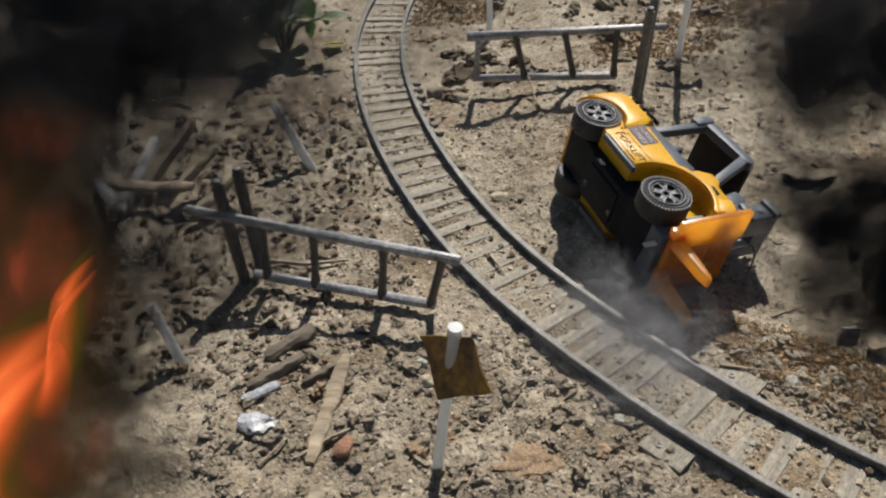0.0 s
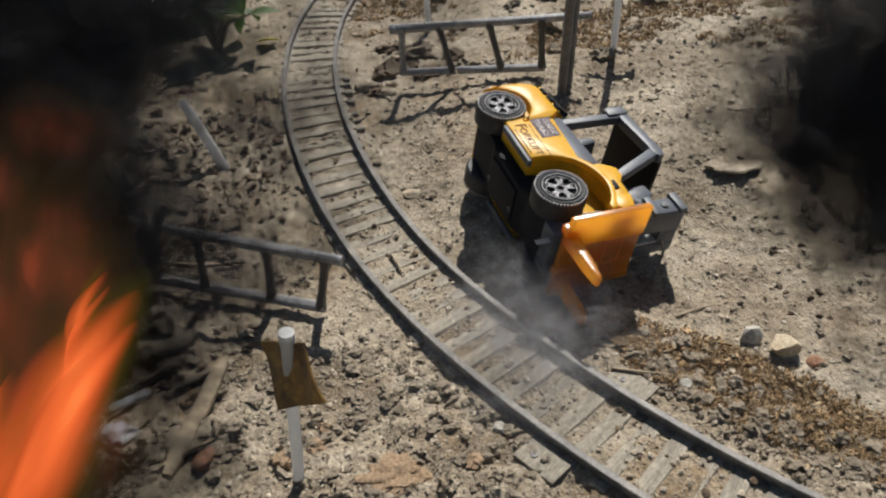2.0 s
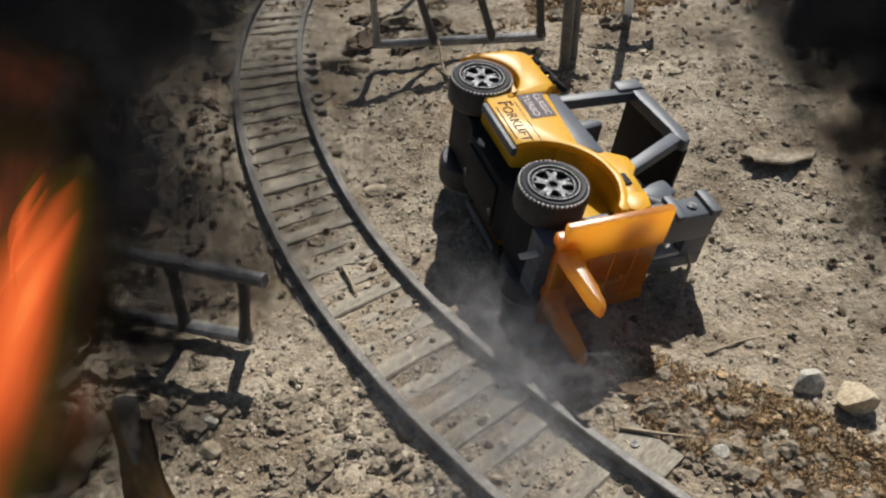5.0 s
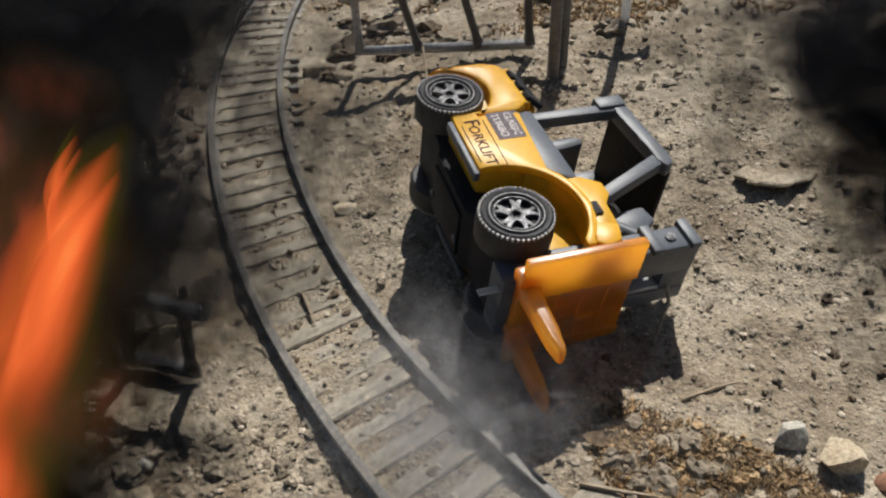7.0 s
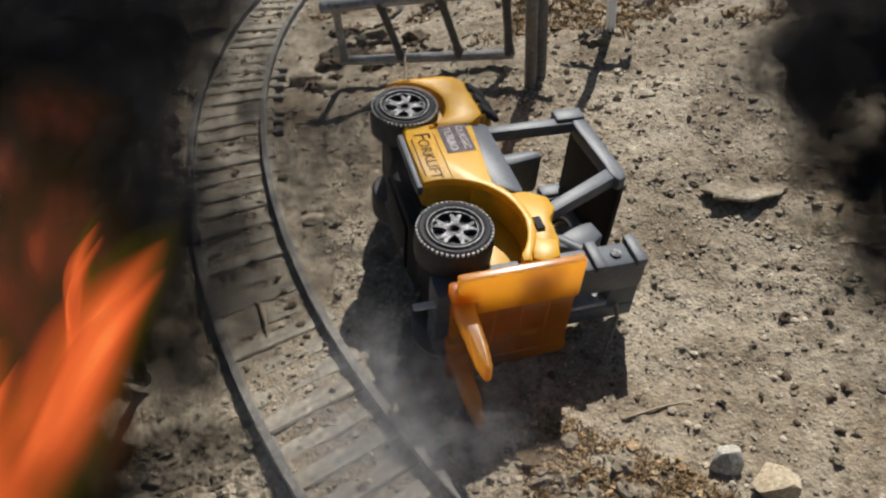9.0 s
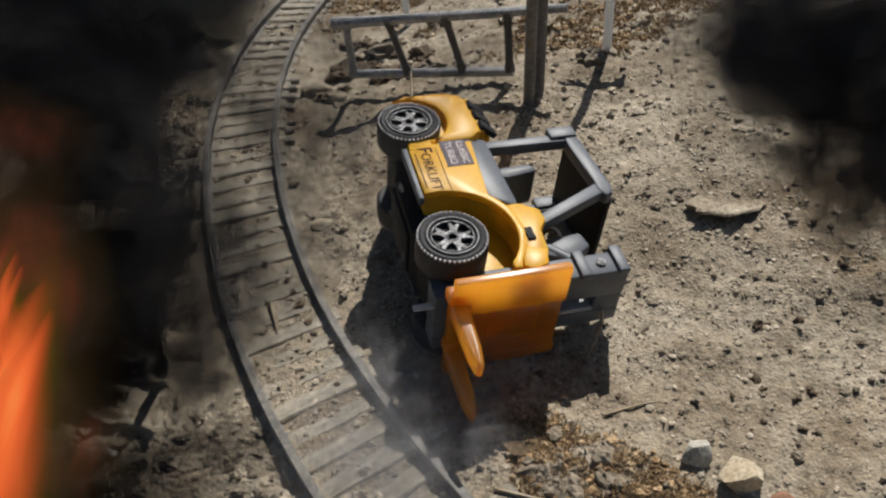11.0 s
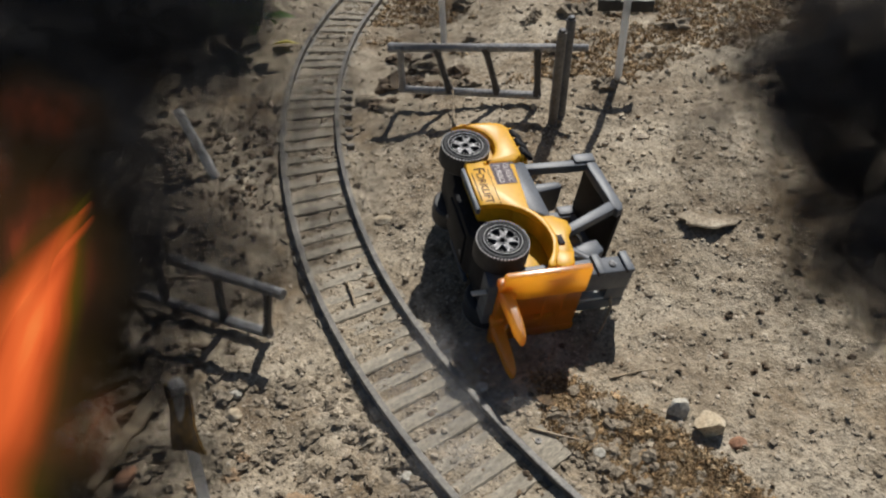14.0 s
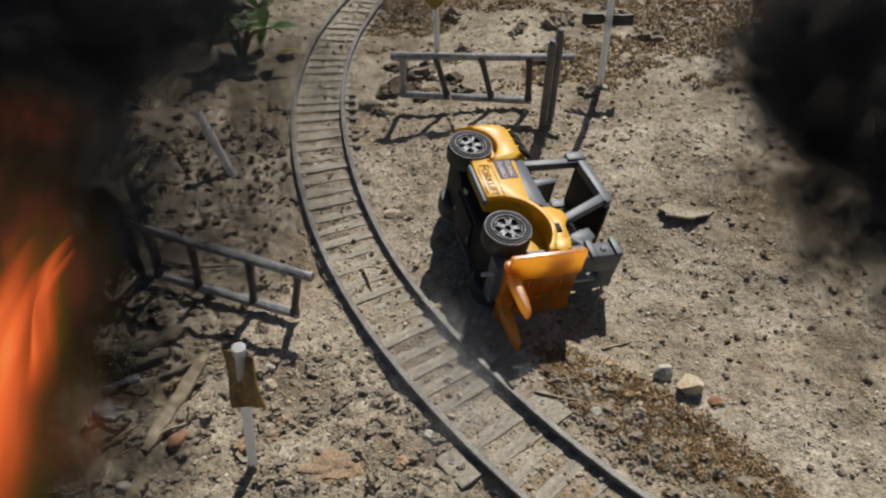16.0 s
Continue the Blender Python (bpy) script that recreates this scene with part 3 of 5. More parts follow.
    # White plate added to paint the sunlit top of the lower charcoal beam.
    part("sunlit_ledge", box(0.0560, 0.0705, 0.0040, 0.0066, 0.0515, 0.0700, 0.0004), WHITE, mast, "white plate standing in for the sunlit ledge inside the mast")
    for y in (-0.017, 0.017):
        part("tilt_cylinder", tube([(0.040, y, 0.044), (0.060, y, 0.062)], 0.0040, 12), GREY, t)
    part("tilt_block", prism(mm([(42, 50), (52, 47), (58, 60), (50, 72), (40, 70)]), -0.020, -0.008, 0.0015), GREY, t)
    part("axle_bracket", box(0.066, 0.0695, -0.0146, -0.0133, -0.0235, -0.0115, 0.0004), WHITE, t, "bright pale tab")
    # orange carriage and forks
    car = new("fork_carriage")
    car.empty_display_size = 0.01
    car.parent = t
    part("upper_plate", box(0.0725, 0.0775, -0.0365, -0.0135, -0.0068, 0.0495, 0.0012), ORANGE, car)
    part("back_plate", box(0.0725, 0.0755, -0.0136, 0.0065, 0.0005, 0.0488, 0.0005), ORANGE, car)
    part("back_plate", box(0.0725, 0.0755, 0.0062, 0.0105, 0.0005, 0.0195, 0.0005), ORANGE, car)
    part("back_plate", box(0.0725, 0.0755, 0.0062, 0.0105, 0.0338, 0.0488, 0.0005), ORANGE, car)
    part("back_plate", box(0.0725, 0.0755, 0.0102, 0.0215, 0.0005, 0.0490, 0.0005), ORANGE, car)
    part("lower_plate", box(0.0725, 0.0762, 0.0212, 0.0360, 0.0005, 0.0500, 0.0008), ORANGE, car)
    for z in (0.012, 0.0245, 0.037):
        part("rib", box(0.0750, 0.0760, -0.0130, 0.0210, z - 0.0006, z + 0.0006, 0.0003), ORANGE, car)
    for y in (-0.0185, 0.0170):
        f = part("fork", prism(mm([(72, -8.5), (72, 4), (76.5, 4), (78.2, 0.2), (100, -0.6), (110, -2.0), (113, -4), (111, -6.2), (104, -7.4), (78, -8.5)]), y - 0.0044, y + 0.0044, 0.0021, 3), ORANGE, car)
        part("fork_heel", box(0.0695, 0.0770, y - 0.0105, y - 0.0035, -0.0095, -0.0010, 0.0016), ORANGE, f)
    part("side_strip", box(0.0700, 0.0755, -0.0280, 0.0330, -0.0080, 0.0015, 0.0014), ORANGE, car)
    # printing on the side that faces up
    turn = Matrix.Rotation(radians(90), 4, "X")
    yy = -0.0367
    lettering("lettering", "F", 0.0112, t, Matrix.Translation((-0.0180, yy, 0.0016)) @ turn, INK)
    lettering("lettering", "ORKLIFT", 0.0076, t, Matrix.Translation((-0.0008, yy, 0.0012)) @ turn, INK)
    part("underline", box(-0.016, 0.011, yy - 0.0001, yy + 0.0005, -0.0040, -0.0035), INK, t)
    part("underline", box(-0.019, 0.015, yy - 0.0001, yy + 0.0005, 0.0078, 0.0081), INK, t)
    st = part("sticker", box(-0.0238, -0.0028, yy - 0.0001, yy + 0.0006, 0.0108, 0.0250, 0.0), STICKER, t, "dull purple printed sticker")
    lettering("lettering", "CLASSIC", 0.0050, st, Matrix.Translation((-0.0133, yy - 0.00016, 0.0213)) @ turn, PALEINK)
    lettering("lettering", "TURBO", 0.0056, st, Matrix.Translation((-0.0133, yy - 0.00016, 0.0148)) @ turn, PALEINK)
    return t


# ---- fences, posts, signs ----
def bar_fence():
    """Ladder-like grey fence panel standing on its lower rail."""
    t = thing("fence_panel", pose(0, 0, 0), "grey plastic ladder-like fence panel standing crookedly in the soil", "fence", "fence panels")
    a, b = Vector((-0.191, 0.443, 0.056)), Vector((-0.001, 0.390, 0.045))
    part("top_rail", tube([a.lerp(b, i / 6) for i in range(7)], 0.0036, 10, wobble=0.04), FENCE, t)
    c, d = Vector((-0.150, 0.432, 0.005)), Vector((-0.019, 0.395, 0.003))
    part("bottom_rail", tube([c.lerp(d, i / 5) for i in range(6)], 0.0036, 10, wobble=0.04), FENCE, t)
    for p, q in (((-0.136, 0.428, 0.052), (-0.140, 0.429, 0.005)), ((-0.099, 0.4175, 0.050), (-0.104, 0.419, 0.004)), ((-0.051, 0.404, 0.047), (-0.056, 0.4055, 0.003)), ((-0.012, 0.393, 0.045), (-0.022, 0.396, 0.003))):
        p, q = Vector(p), Vector(q)
        # Rungs darker than the rails: shade on their sunless sides put in the colour.
        part("rung", tube([p, p.lerp(q, 0.2), p.lerp(q, 0.8), q], (0.0042, 0.0029, 0.0029, 0.0042), 8, flat=1.0), POSTDARK, t)
    return t


def back_fence():
    t = thing("fence_panel", pose(0, 0, 0), "grey plastic ladder-like fence panel leaning on dark posts", "fence", "fence panels")
    a, b = Vector((0.012, 0.697, 0.070)), Vector((0.191, 0.672, 0.083))
    part("top_rail", tube([a.lerp(b, i / 6) for i in range(7)], (0.0048, 0.004, 0.0036, 0.0036, 0.0036, 0.0034, 0.003), 10, wobble=0.04), FENCE, t)
    c, d = Vector((0.017, 0.705, 0.024)), Vector((0.151, 0.674, 0.036))
    part("bottom_rail", tube([c.lerp(d, i / 5) for i in range(6)], 0.0036, 10, wobble=0.04), FENCE, t)
    for u, v in ((0.06, 0.02), (0.25, 0.37), (0.50, 0.71), (0.76, 0.98)):
        p, q = a.lerp(b, u), c.lerp(d, v)
        # All but the end rung take the dark plastic, as colour for sunless sides.
        part("rung", tube([p, p.lerp(q, 0.2), p.lerp(q, 0.8), q], (0.0044, 0.003, 0.003, 0.0044), 8), POSTDARK if u > 0.1 else FENCE, t)
    return t


def post(x, y, x1, y1, z1, r, mat, name, label, category="post", group="", cap=False):
    z0 = float(height(x, y))
    t = thing(name, pose(x, y, z0), label, category, group)
    d = Vector((x1 - x, y1 - y, z1 - z0))
    part("shaft", tube([d * -0.05, d * 0.33, d * 0.66, d], r, 14), mat, t)
    if cap:
        c = part("bolt", lathe(((r * 0.75, -0.002), (r * 0.75, 0.0025), (r * 0.4, 0.0035), (0, 0.0035)), 12), CHROME, t, "metal bolt in the top")
        c.matrix_basis = Matrix.Translation(d) @ pose(0, 0, 0, 90)
    return t


def near_sign():
    t = thing("warning_sign", pose(-0.012, 0.266, float(height(-0.012, 0.266))), "scorched square yellow sign on a white plastic post", "sign", "signs")
    foot, top = Vector((-0.005, 0.0, 0.0)), Vector((0.008, -0.001, 0.107))
    part("shaft", tube([foot - (top - foot) * 0.04, foot.lerp(top, 0.5), top], 0.0030, 14), WHITE, t, "milky white tube")
    part("cap", tube([foot.lerp(top, 0.96), foot.lerp(top, 1.015)], 0.0037, 14), WHITE, t)
    # bent card, its face towards the sun
    b = bmesh.new()
    n = 8
    c0, c1, c2, c3 = Vector((-0.010, 0.013, 0.090)), Vector((0.015, -0.006, 0.106)), Vector((0.024, -0.022, 0.085)), Vector((-0.001, -0.009, 0.067))
    nor = (c1 - c0).cross(c3 - c0).normalized()
    g = [[c0.lerp(c1, u / n).lerp(c3.lerp(c2, u / n), v / n) + nor * (0.0020 * math.sin(math.pi * u / n) + 0.001 * math.sin(5 * v / n + u)) for u in range(n + 1)] for v in range(n + 1)]
    for off in (0, 0.0011):
        rows = [[b.verts.new(p + nor * off) for p in r] for r in g]
        for r, s in zip(rows, rows[1:]):
            for u in range(n):
                b.faces.new((r[u], r[u + 1], s[u + 1], s[u]) if off else (s[u], s[u + 1], r[u + 1], r[u]))
    ed = [e for e in b.edges if len(e.link_faces) == 1]
    bmesh.ops.bridge_loops(b, edges=ed)
    part("card", b, SCORCH, t, "scorched bent yellow card")
    return t


def far_sign():
    t = thing("warning_sign", pose(0.040, 0.845, float(height(0.04, 0.845))), "small yellow diamond sign on a white post in moss", "sign", "signs")
    part("shaft", tube([(0, 0, -0.004), (0, 0.002, 0.09)], 0.0034, 12), WHITE, t)
    d = part("card", prism([(-0.019, 0), (0, -0.019), (0.019, 0), (0, 0.019)], -0.0042, -0.0034, 0.0002, 1), SIGNYEL, t, "yellow diamond card")
    d.matrix_basis = pose(0, 0, 0.070, -8)
    return t


def cross_post():
    z = float(height(0.222, 0.726))
    t = thing("crossing_post", pose(0.222, 0.726, z), "white plastic post with a black taped cross bar", "post", "white posts")
    part("shaft", tube([(0, 0, -0.004), (0.002, 0.001, 0.06), (0.004, 0.002, 0.16)], 0.0034, 12), WHITE, t)
    for x0, x1, dz in ((-0.0235, -0.003, 0.0), (0.006, 0.026, -0.001)):
        part("cross_bar", box(x0, x1, 0.0030, 0.0058, 0.0655 + dz, 0.0765 + dz, 0.0008), TAPE, t, "black tape")
    part("tape", box(-0.004, 0.0075, 0.0028, 0.0060, 0.0668, 0.0748, 0.001), TAPE, t)
    return t


# ---- sticks, planks, litter ----
def plank(name, p, q, w, h, mat, label, category, seed, parent=None):
    """A split piece of wood between two points."""
    p, q = Vector(p), Vector(q)
    d = q - p
    n = 9
    b = bmesh.new()
    rnd = random.Random(seed)
    rings = []
    s = Vector((-d.y, d.x, 0)).normalized()
    u = d.normalized().cross(s) * -1
    if u.z < 0:
        u = -u
    for i in range(n + 1):
        f = i / n
        c = d * f + s * rnd.uniform(-0.06, 0.06) * w
        ww = w * (rnd.uniform(0.85, 1.1)) * (0.6 if i in (0, n) else 1)
        hh = h * rnd.uniform(0.8, 1.1)
        ring = [c + s * ww * a + u * hh * e for a, e in ((-0.5, 0), (-0.46, 0.6), (-0.25, 0.95 + rnd.uniform(-0.1, 0.1)), (0.1, 1 + rnd.uniform(-0.15, 0.1)), (0.44, 0.85), (0.5, 0.1))]
        rings.append([b.verts.new(x) for x in ring])
    k = 6
    for a, c in zip(rings, rings[1:]):
        for j in range(k):
            b.faces.new((a[j], a[(j + 1) % k], c[(j + 1) % k], c[j]))
    b.faces.new(rings[0])
    b.faces.new(rings[-1])
    bmesh.ops.recalc_face_normals(b, faces=b.faces[:])
    ob = part(name, b, mat)
    ob.matrix_world = Matrix.Translation(p)
    return tagged(ob, label, category)


def on(x, y, dz=0.0):
    return (x, y, float(height(x, y)) + dz)


def twig(pts, r, mat, label, seed, name="twig"):
    ob = part(name, tube([Vector(p) - Vector(pts[0]) for p in pts], [r * (1 - 0.5 * i / (len(pts) - 1)) for i in range(len(pts))], 6, wobble=0.2, seed=seed), mat)
    ob.matrix_world = Matrix.Translation(pts[0])
    return tagged(ob, label, "twig")


def moss(name, n, where, size, label, seed):
    """Many thin bent blades and crumbs in one mesh."""
    rng = np.random.default_rng(seed)
    pts = where(rng, n)
    zz = height(pts[:, 0], pts[:, 1])
    vs, fs = [], []
    for (x, y), z in zip(pts, zz):
        for _ in range(6):
            a, lean, ln, w = rng.uniform(0, 6.283), rng.uniform(0.1, 1.0), size * rng.uniform(0.5, 1.5), size * rng.uniform(0.06, 0.13)
            ox, oy = rng.normal(0, size * 0.5, 2)
            dx, dy = math.cos(a), math.sin(a)
            i = len(vs)
            for f, g in ((0, 1.0), (0.55, 0.9), (1.0, 0.15)):
                h = ln * f * math.cos(lean * f)
                e = ln * f * math.sin(lean * f)
                for sgn in (-1, 1):
                    vs.append((x + ox + dx * e - sgn * dy * w * g, y + oy + dy * e + sgn * dx * w * g, z - 0.0005 + h))
            fs += [(i, i + 1, i + 3, i + 2), (i + 2, i + 3, i + 5, i + 4)]
    me = bpy.data.meshes.new(name)
    me.from_pydata(vs, [], fs)
    me.materials.append(MOSS)
    return tagged(new(name, me), label, "moss", kind="stuff")


def leaf_blade(b, p, d, up, ln, w):
    """A pointed leaf, folded along its rib, into the bmesh b."""
    d = d.normalized()
    s = d.cross(up)
    s = s.normalized() if s.length > 0.01 else Vector((1, 0, 0))
    n = s.cross(d)
    rows = []
    for f, g in ((0, 0.05), (0.25, 0.8), (0.5, 1.0), (0.78, 0.6), (1.0, 0.02)):
        c = p + d * ln * f - n * ln * 0.25 * f * f
        rows.append([b.verts.new(c + s * w * g * k + n * w * 0.3 * abs(k) * g) for k in (-1, 0, 1)])
    for a, c in zip(rows, rows[1:]):
        b.faces.new((a[0], a[1], c[1], c[0]))
        b.faces.new((a[1], a[2], c[2], c[1]))


def dry_leaf(x, y, rz, ln, mat, label):
    b = bmesh.new()
    leaf_blade(b, Vector((0, 0, 0.003)), Vector((1, 0, 0.25)), Vector((0, 0.3, 1)), ln, ln * 0.28)
    ex = bmesh.ops.solidify(b, geom=b.faces[:], thickness=0.0004)
    ob = part("dry_leaf", b, mat)
    ob.matrix_world = pose(x, y, float(height(x, y)), 0, 0, rz)
    return tagged(ob, label, "leaf")


def plant(x, y, n, reach, ln, seed, label, zmax=0.12):
    rnd = random.Random(seed)
    t = thing("shrub", pose(x, y, float(height(x, y))), label, "shrub", "shrubs")
    stems = 6
    crown = bmesh.new()
    wood = None
    for k in range(stems):
        a = 2 * math.pi * k / stems + rnd.uniform(-0.4, 0.4)
        top = Vector((math.cos(a) * reach * rnd.uniform(0.4, 1), math.sin(a) * reach * rnd.uniform(0.4, 1), zmax * rnd.uniform(0.5, 1)))
        path = [Vector((0, 0, -0.005)), top * 0.4 + Vector((0, 0, zmax * 0.2)), top]
        wood = tube(path, (0.0035, 0.0025, 0.001), 6, bm=wood)
        for _ in range(n // stems):
            f = rnd.uniform(0.3, 1.05)
            p = path[1].lerp(path[2], f)
            leaf_blade(crown, p, Vector((rnd.uniform(-1, 1), rnd.uniform(-1, 1), rnd.uniform(-0.3, 0.5))), Vector((rnd.uniform(-0.3, 0.3), rnd.uniform(-0.3, 0.3), 1)), ln * rnd.uniform(0.6, 1.2), ln * 0.3 * rnd.uniform(0.7, 1.1))
    part("stem", wood, DARKWOOD, t)
    tagged(part("leaves", crown, LEAF, t, "green pointed leaves"), kind="stuff")
    return t


# ---- smoke and flames: rigid wisps that drift along before the lens ----
def wisp_material(name, colour, opacity, emission=None):
    m = bpy.data.materials.new(name)
    m.use_nodes = True
    t = m.node_tree
    t.nodes.clear()
    out = t.nodes.new("ShaderNodeOutputMaterial")
    mix = t.nodes.new("ShaderNodeMixShader")
    tr = t.nodes.new("ShaderNodeBsdfTransparent")
    at = t.nodes.new("ShaderNodeAttribute")
    at.attribute_name = "thick"
    tc = t.nodes.new("ShaderNodeTexCoord")
    n = t.nodes.new("ShaderNodeTexNoise")
    n.inputs["Scale"].default_value, n.inputs["Detail"].default_value = (120 if emission is None else 72), 5
    mp = t.nodes.new("ShaderNodeMapping")
    mp.inputs["Scale"].default_value = (1, 1, 1) if emission is None else (1, 0.20, 1)
    t.links.new(tc.outputs["Object"], mp.inputs["Vector"])
    t.links.new(mp.outputs[0], n.inputs["Vector"])
    r = t.nodes.new("ShaderNodeMapRange")
    r.inputs[1].default_value, r.inputs[2].default_value, r.inputs[3].default_value, r.inputs[4].default_value = 0.3, 0.68, (0.10 if emission is None else 0.45), 1.0
    t.links.new(n.outputs[0], r.inputs[0])
    mul = t.nodes.new("ShaderNodeMath")
    mul.operation = "MULTIPLY"
    t.links.new(at.outputs["Fac"], mul.inputs[0])
    t.links.new(r.outputs[0], mul.inputs[1])
    mul2 = t.nodes.new("ShaderNodeMath")
    mul2.operation, mul2.use_clamp = "MULTIPLY", True
    mul2.inputs[1].default_value = opacity
    t.links.new(mul.outputs[0], mul2.inputs[0])
    if emission is None:
        sh, lit, thru = t.nodes.new("ShaderNodeMixShader"), t.nodes.new("ShaderNodeBsdfDiffuse"), t.nodes.new("ShaderNodeBsdfTranslucent")
        for k, node in enumerate((lit, thru)):
            node.inputs["Color"].default_value = (*colour, 1)
            t.links.new(node.outputs[0], sh.inputs[1 + k])
    else:
        sh = t.nodes.new("ShaderNodeEmission")
        cr = t.nodes.new("ShaderNodeValToRGB")
        el = cr.color_ramp.elements
        while len(el) < len(emission):
            el.new(0.5)
        for i, (p, c) in enumerate(emission):
            el[i].position, el[i].color = p, (*c, 1)
        t.links.new(mul.outputs[0], cr.inputs[0])
        t.links.new(cr.outputs[0], sh.inputs["Color"])
    t.links.new(mul2.outputs[0], mix.inputs[0])
    t.links.new(tr.outputs[0], mix.inputs[1])
    t.links.new(sh.outputs[0], mix.inputs[2])
    t.links.new(mix.outputs[0], out.inputs[0])
    return m


SOOT = wisp_material("black_smoke", (0.035, 0.035, 0.037), 0.92)
scene.cycles.transparent_max_bounces = 64
HAZE = wisp_material("grey_smoke", (0.50, 0.50, 0.51), 0.20)
FIRE = wisp_material("flame", (1, 0.3, 0.05), 3.2, ((0.0, (0.045, 0.040, 0.003)), (0.16, (0.075, 0.055, 0.004)), (0.30, (0.36, 0.050, 0.014)), (0.55, (0.80, 0.130, 0.032)), (0.95, (1.0, 0.31, 0.075))))
CORE = wisp_material("flame_core", (1, 0.3, 0.05), 1.5, ((0.0, (0.42, 0.058, 0.015)), (0.3, (0.62, 0.090, 0.022)), (0.6, (0.86, 0.150, 0.036)), (1.0, (1.0, 0.33, 0.08))))
EMBER = wisp_material("dull_flame", (1, 0.3, 0.05), 0.75, ((0.0, (0.030, 0.022, 0.006)), (0.3, (0.045, 0.022, 0.010)), (0.65, (0.13, 0.030, 0.014)), (1.0, (0.42, 0.075, 0.028))))


def thick_layer(b):
    return b.verts.layers.float.get("thick") or b.verts.layers.float.new("thick")


def puff(b, p, r, rnd, amount=1.0):
    """A small bowl of smoke, dense in the middle and thin at its rim."""
    lay = thick_layer(b)
    n = Vector((rnd.gauss(0, 0.5), rnd.gauss(0, 0.5), 1)).normalized()
    q = n.to_track_quat("Z", "Y").to_matrix()
    seg = 14
    cv = b.verts.new(p)
    cv[lay] = amount
    last = None
    for f, a in ((0.3, 0.85), (0.6, 0.42), (0.82, 0.14), (1.0, 0.0)):
        ring = []
        for i in range(seg):
            an = 2 * math.pi * i / seg
            rr = r * f * (1 + 0.28 * noise.noise(Vector((math.cos(an) * 1.3, math.sin(an) * 1.3, p.x * 90 + p.y * 70))))
            v = b.verts.new(p + q @ Vector((rr * math.cos(an), rr * math.sin(an), -r * 0.25 * f * f)))
            v[lay] = a * amount
            ring.append(v)
        for i in range(seg):
            if last is None:
                b.faces.new((cv, ring[i], ring[(i + 1) % seg]))
            else:
                b.faces.new((last[i], ring[i], ring[(i + 1) % seg], last[(i + 1) % seg]))
        last = ring


DEPTH = 0.16
PX = DEPTH * math.tan(radians(59.8 / 2)) / 784       # metres to one picture unit at that distance


def cam_point(x, y, d=0.0):
    """Place before the lens, in the camera's own space, for a point of the picture."""
    k = (DEPTH + d) / DEPTH
    return Vector(((x - 784) * PX * k, (441 - y) * PX * k, -(DEPTH + d)))


def billow(blobs, mat, label, seed, per=9, category="smoke", depth=0.05):
    """A body of smoke round its own origin; blobs: offset and radius in picture units, density and thickness."""
    rnd = random.Random(seed)
    b = bmesh.new()
    k = PX * (1 + depth / DEPTH)
    for x, y, r, dens, *amount in blobs:
        most = amount[0] if amount else 1.0
        for _ in range(max(2, int(per * dens))):
            p = Vector((k * rnd.gauss(x, r * 0.42), -k * rnd.gauss(y, r * 0.42), rnd.uniform(-0.014, 0.014)))
            puff(b, p, k * r * rnd.uniform(0.35, 0.80), rnd, most * rnd.uniform(0.5, 1.0))
    return tagged(part("smoke", b, mat), label, category, kind="stuff")


def tongue(length, width, label, seed, bend=0.25, blunt=4.0):
    """A flame of curved tapering sheets, one behind another; it rises along y from its origin."""
    rnd = random.Random(seed)
    flame = thing("flame", Matrix(), label, "flame", "flames")
    n, m = 34, 22
    for k, (wide, top, off, most) in enumerate(((1.12, 1.04, 0.0, 0.40), (0.92, 0.97, -0.03, 0.95), (0.50, 0.90, 0.12, 1.0))):
        b = bmesh.new()
        lay = thick_layer(b)
        ph = rnd.uniform(0, 6.28)
        rows = []
        for i in range(n + 1):
            f = i / n
            w = width * wide * (1.0 - 0.50 * f) * max(0.0, 1 - f ** blunt) ** 0.6 * (1 + 0.16 * math.sin(7 * f + ph))
            c = off * width + bend * width * math.sin(2.0 * math.pi * f + 0.5 * k) * (0.3 + 0.7 * f)
            row = []
            for j in range(m + 1):
                u = 2 * j / m - 1
                v = b.verts.new((PX * (c + u * w), PX * length * top * f, PX * (14 * k - 14 + 20 * (1 - u * u))))
                v[lay] = most * max(0.0, 1 - u * u) ** 1.3 * max(0.0, 1 - max(0, f - 0.70) / 0.30) ** 0.8 * min(1, f * 3) * (0.82 + 0.18 * math.sin(4 * u + 5 * f + ph))
                row.append(v)
            rows.append(row)
        for a, c2 in zip(rows, rows[1:]):
            for j in range(m):
                b.faces.new((a[j], a[j + 1], c2[j + 1], c2[j]))
        part("flame_sheet", b, CORE if k else FIRE, flame)
    return flame


def veil(name, blobs, mat, label, seed, per, depth):
    """A soft glowing veil of separate wisps."""
    rnd = random.Random(seed)
    flame = thing(name, Matrix(), label, "flame", "flames")
    for x, y, r, dens in blobs:
        for _ in range(int(per * dens)):
            b = bmesh.new()
            thick_layer(b)
            d = depth + rnd.uniform(-0.014, 0.014)
            puff(b, cam_point(rnd.gauss(x, r * 0.3), rnd.gauss(y, r * 0.4), d), PX * (1 + d / DEPTH) * r * rnd.uniform(0.7, 1.1), rnd, rnd.uniform(0.5, 1.0))
            part("wisp", b, mat, flame)
    return flame


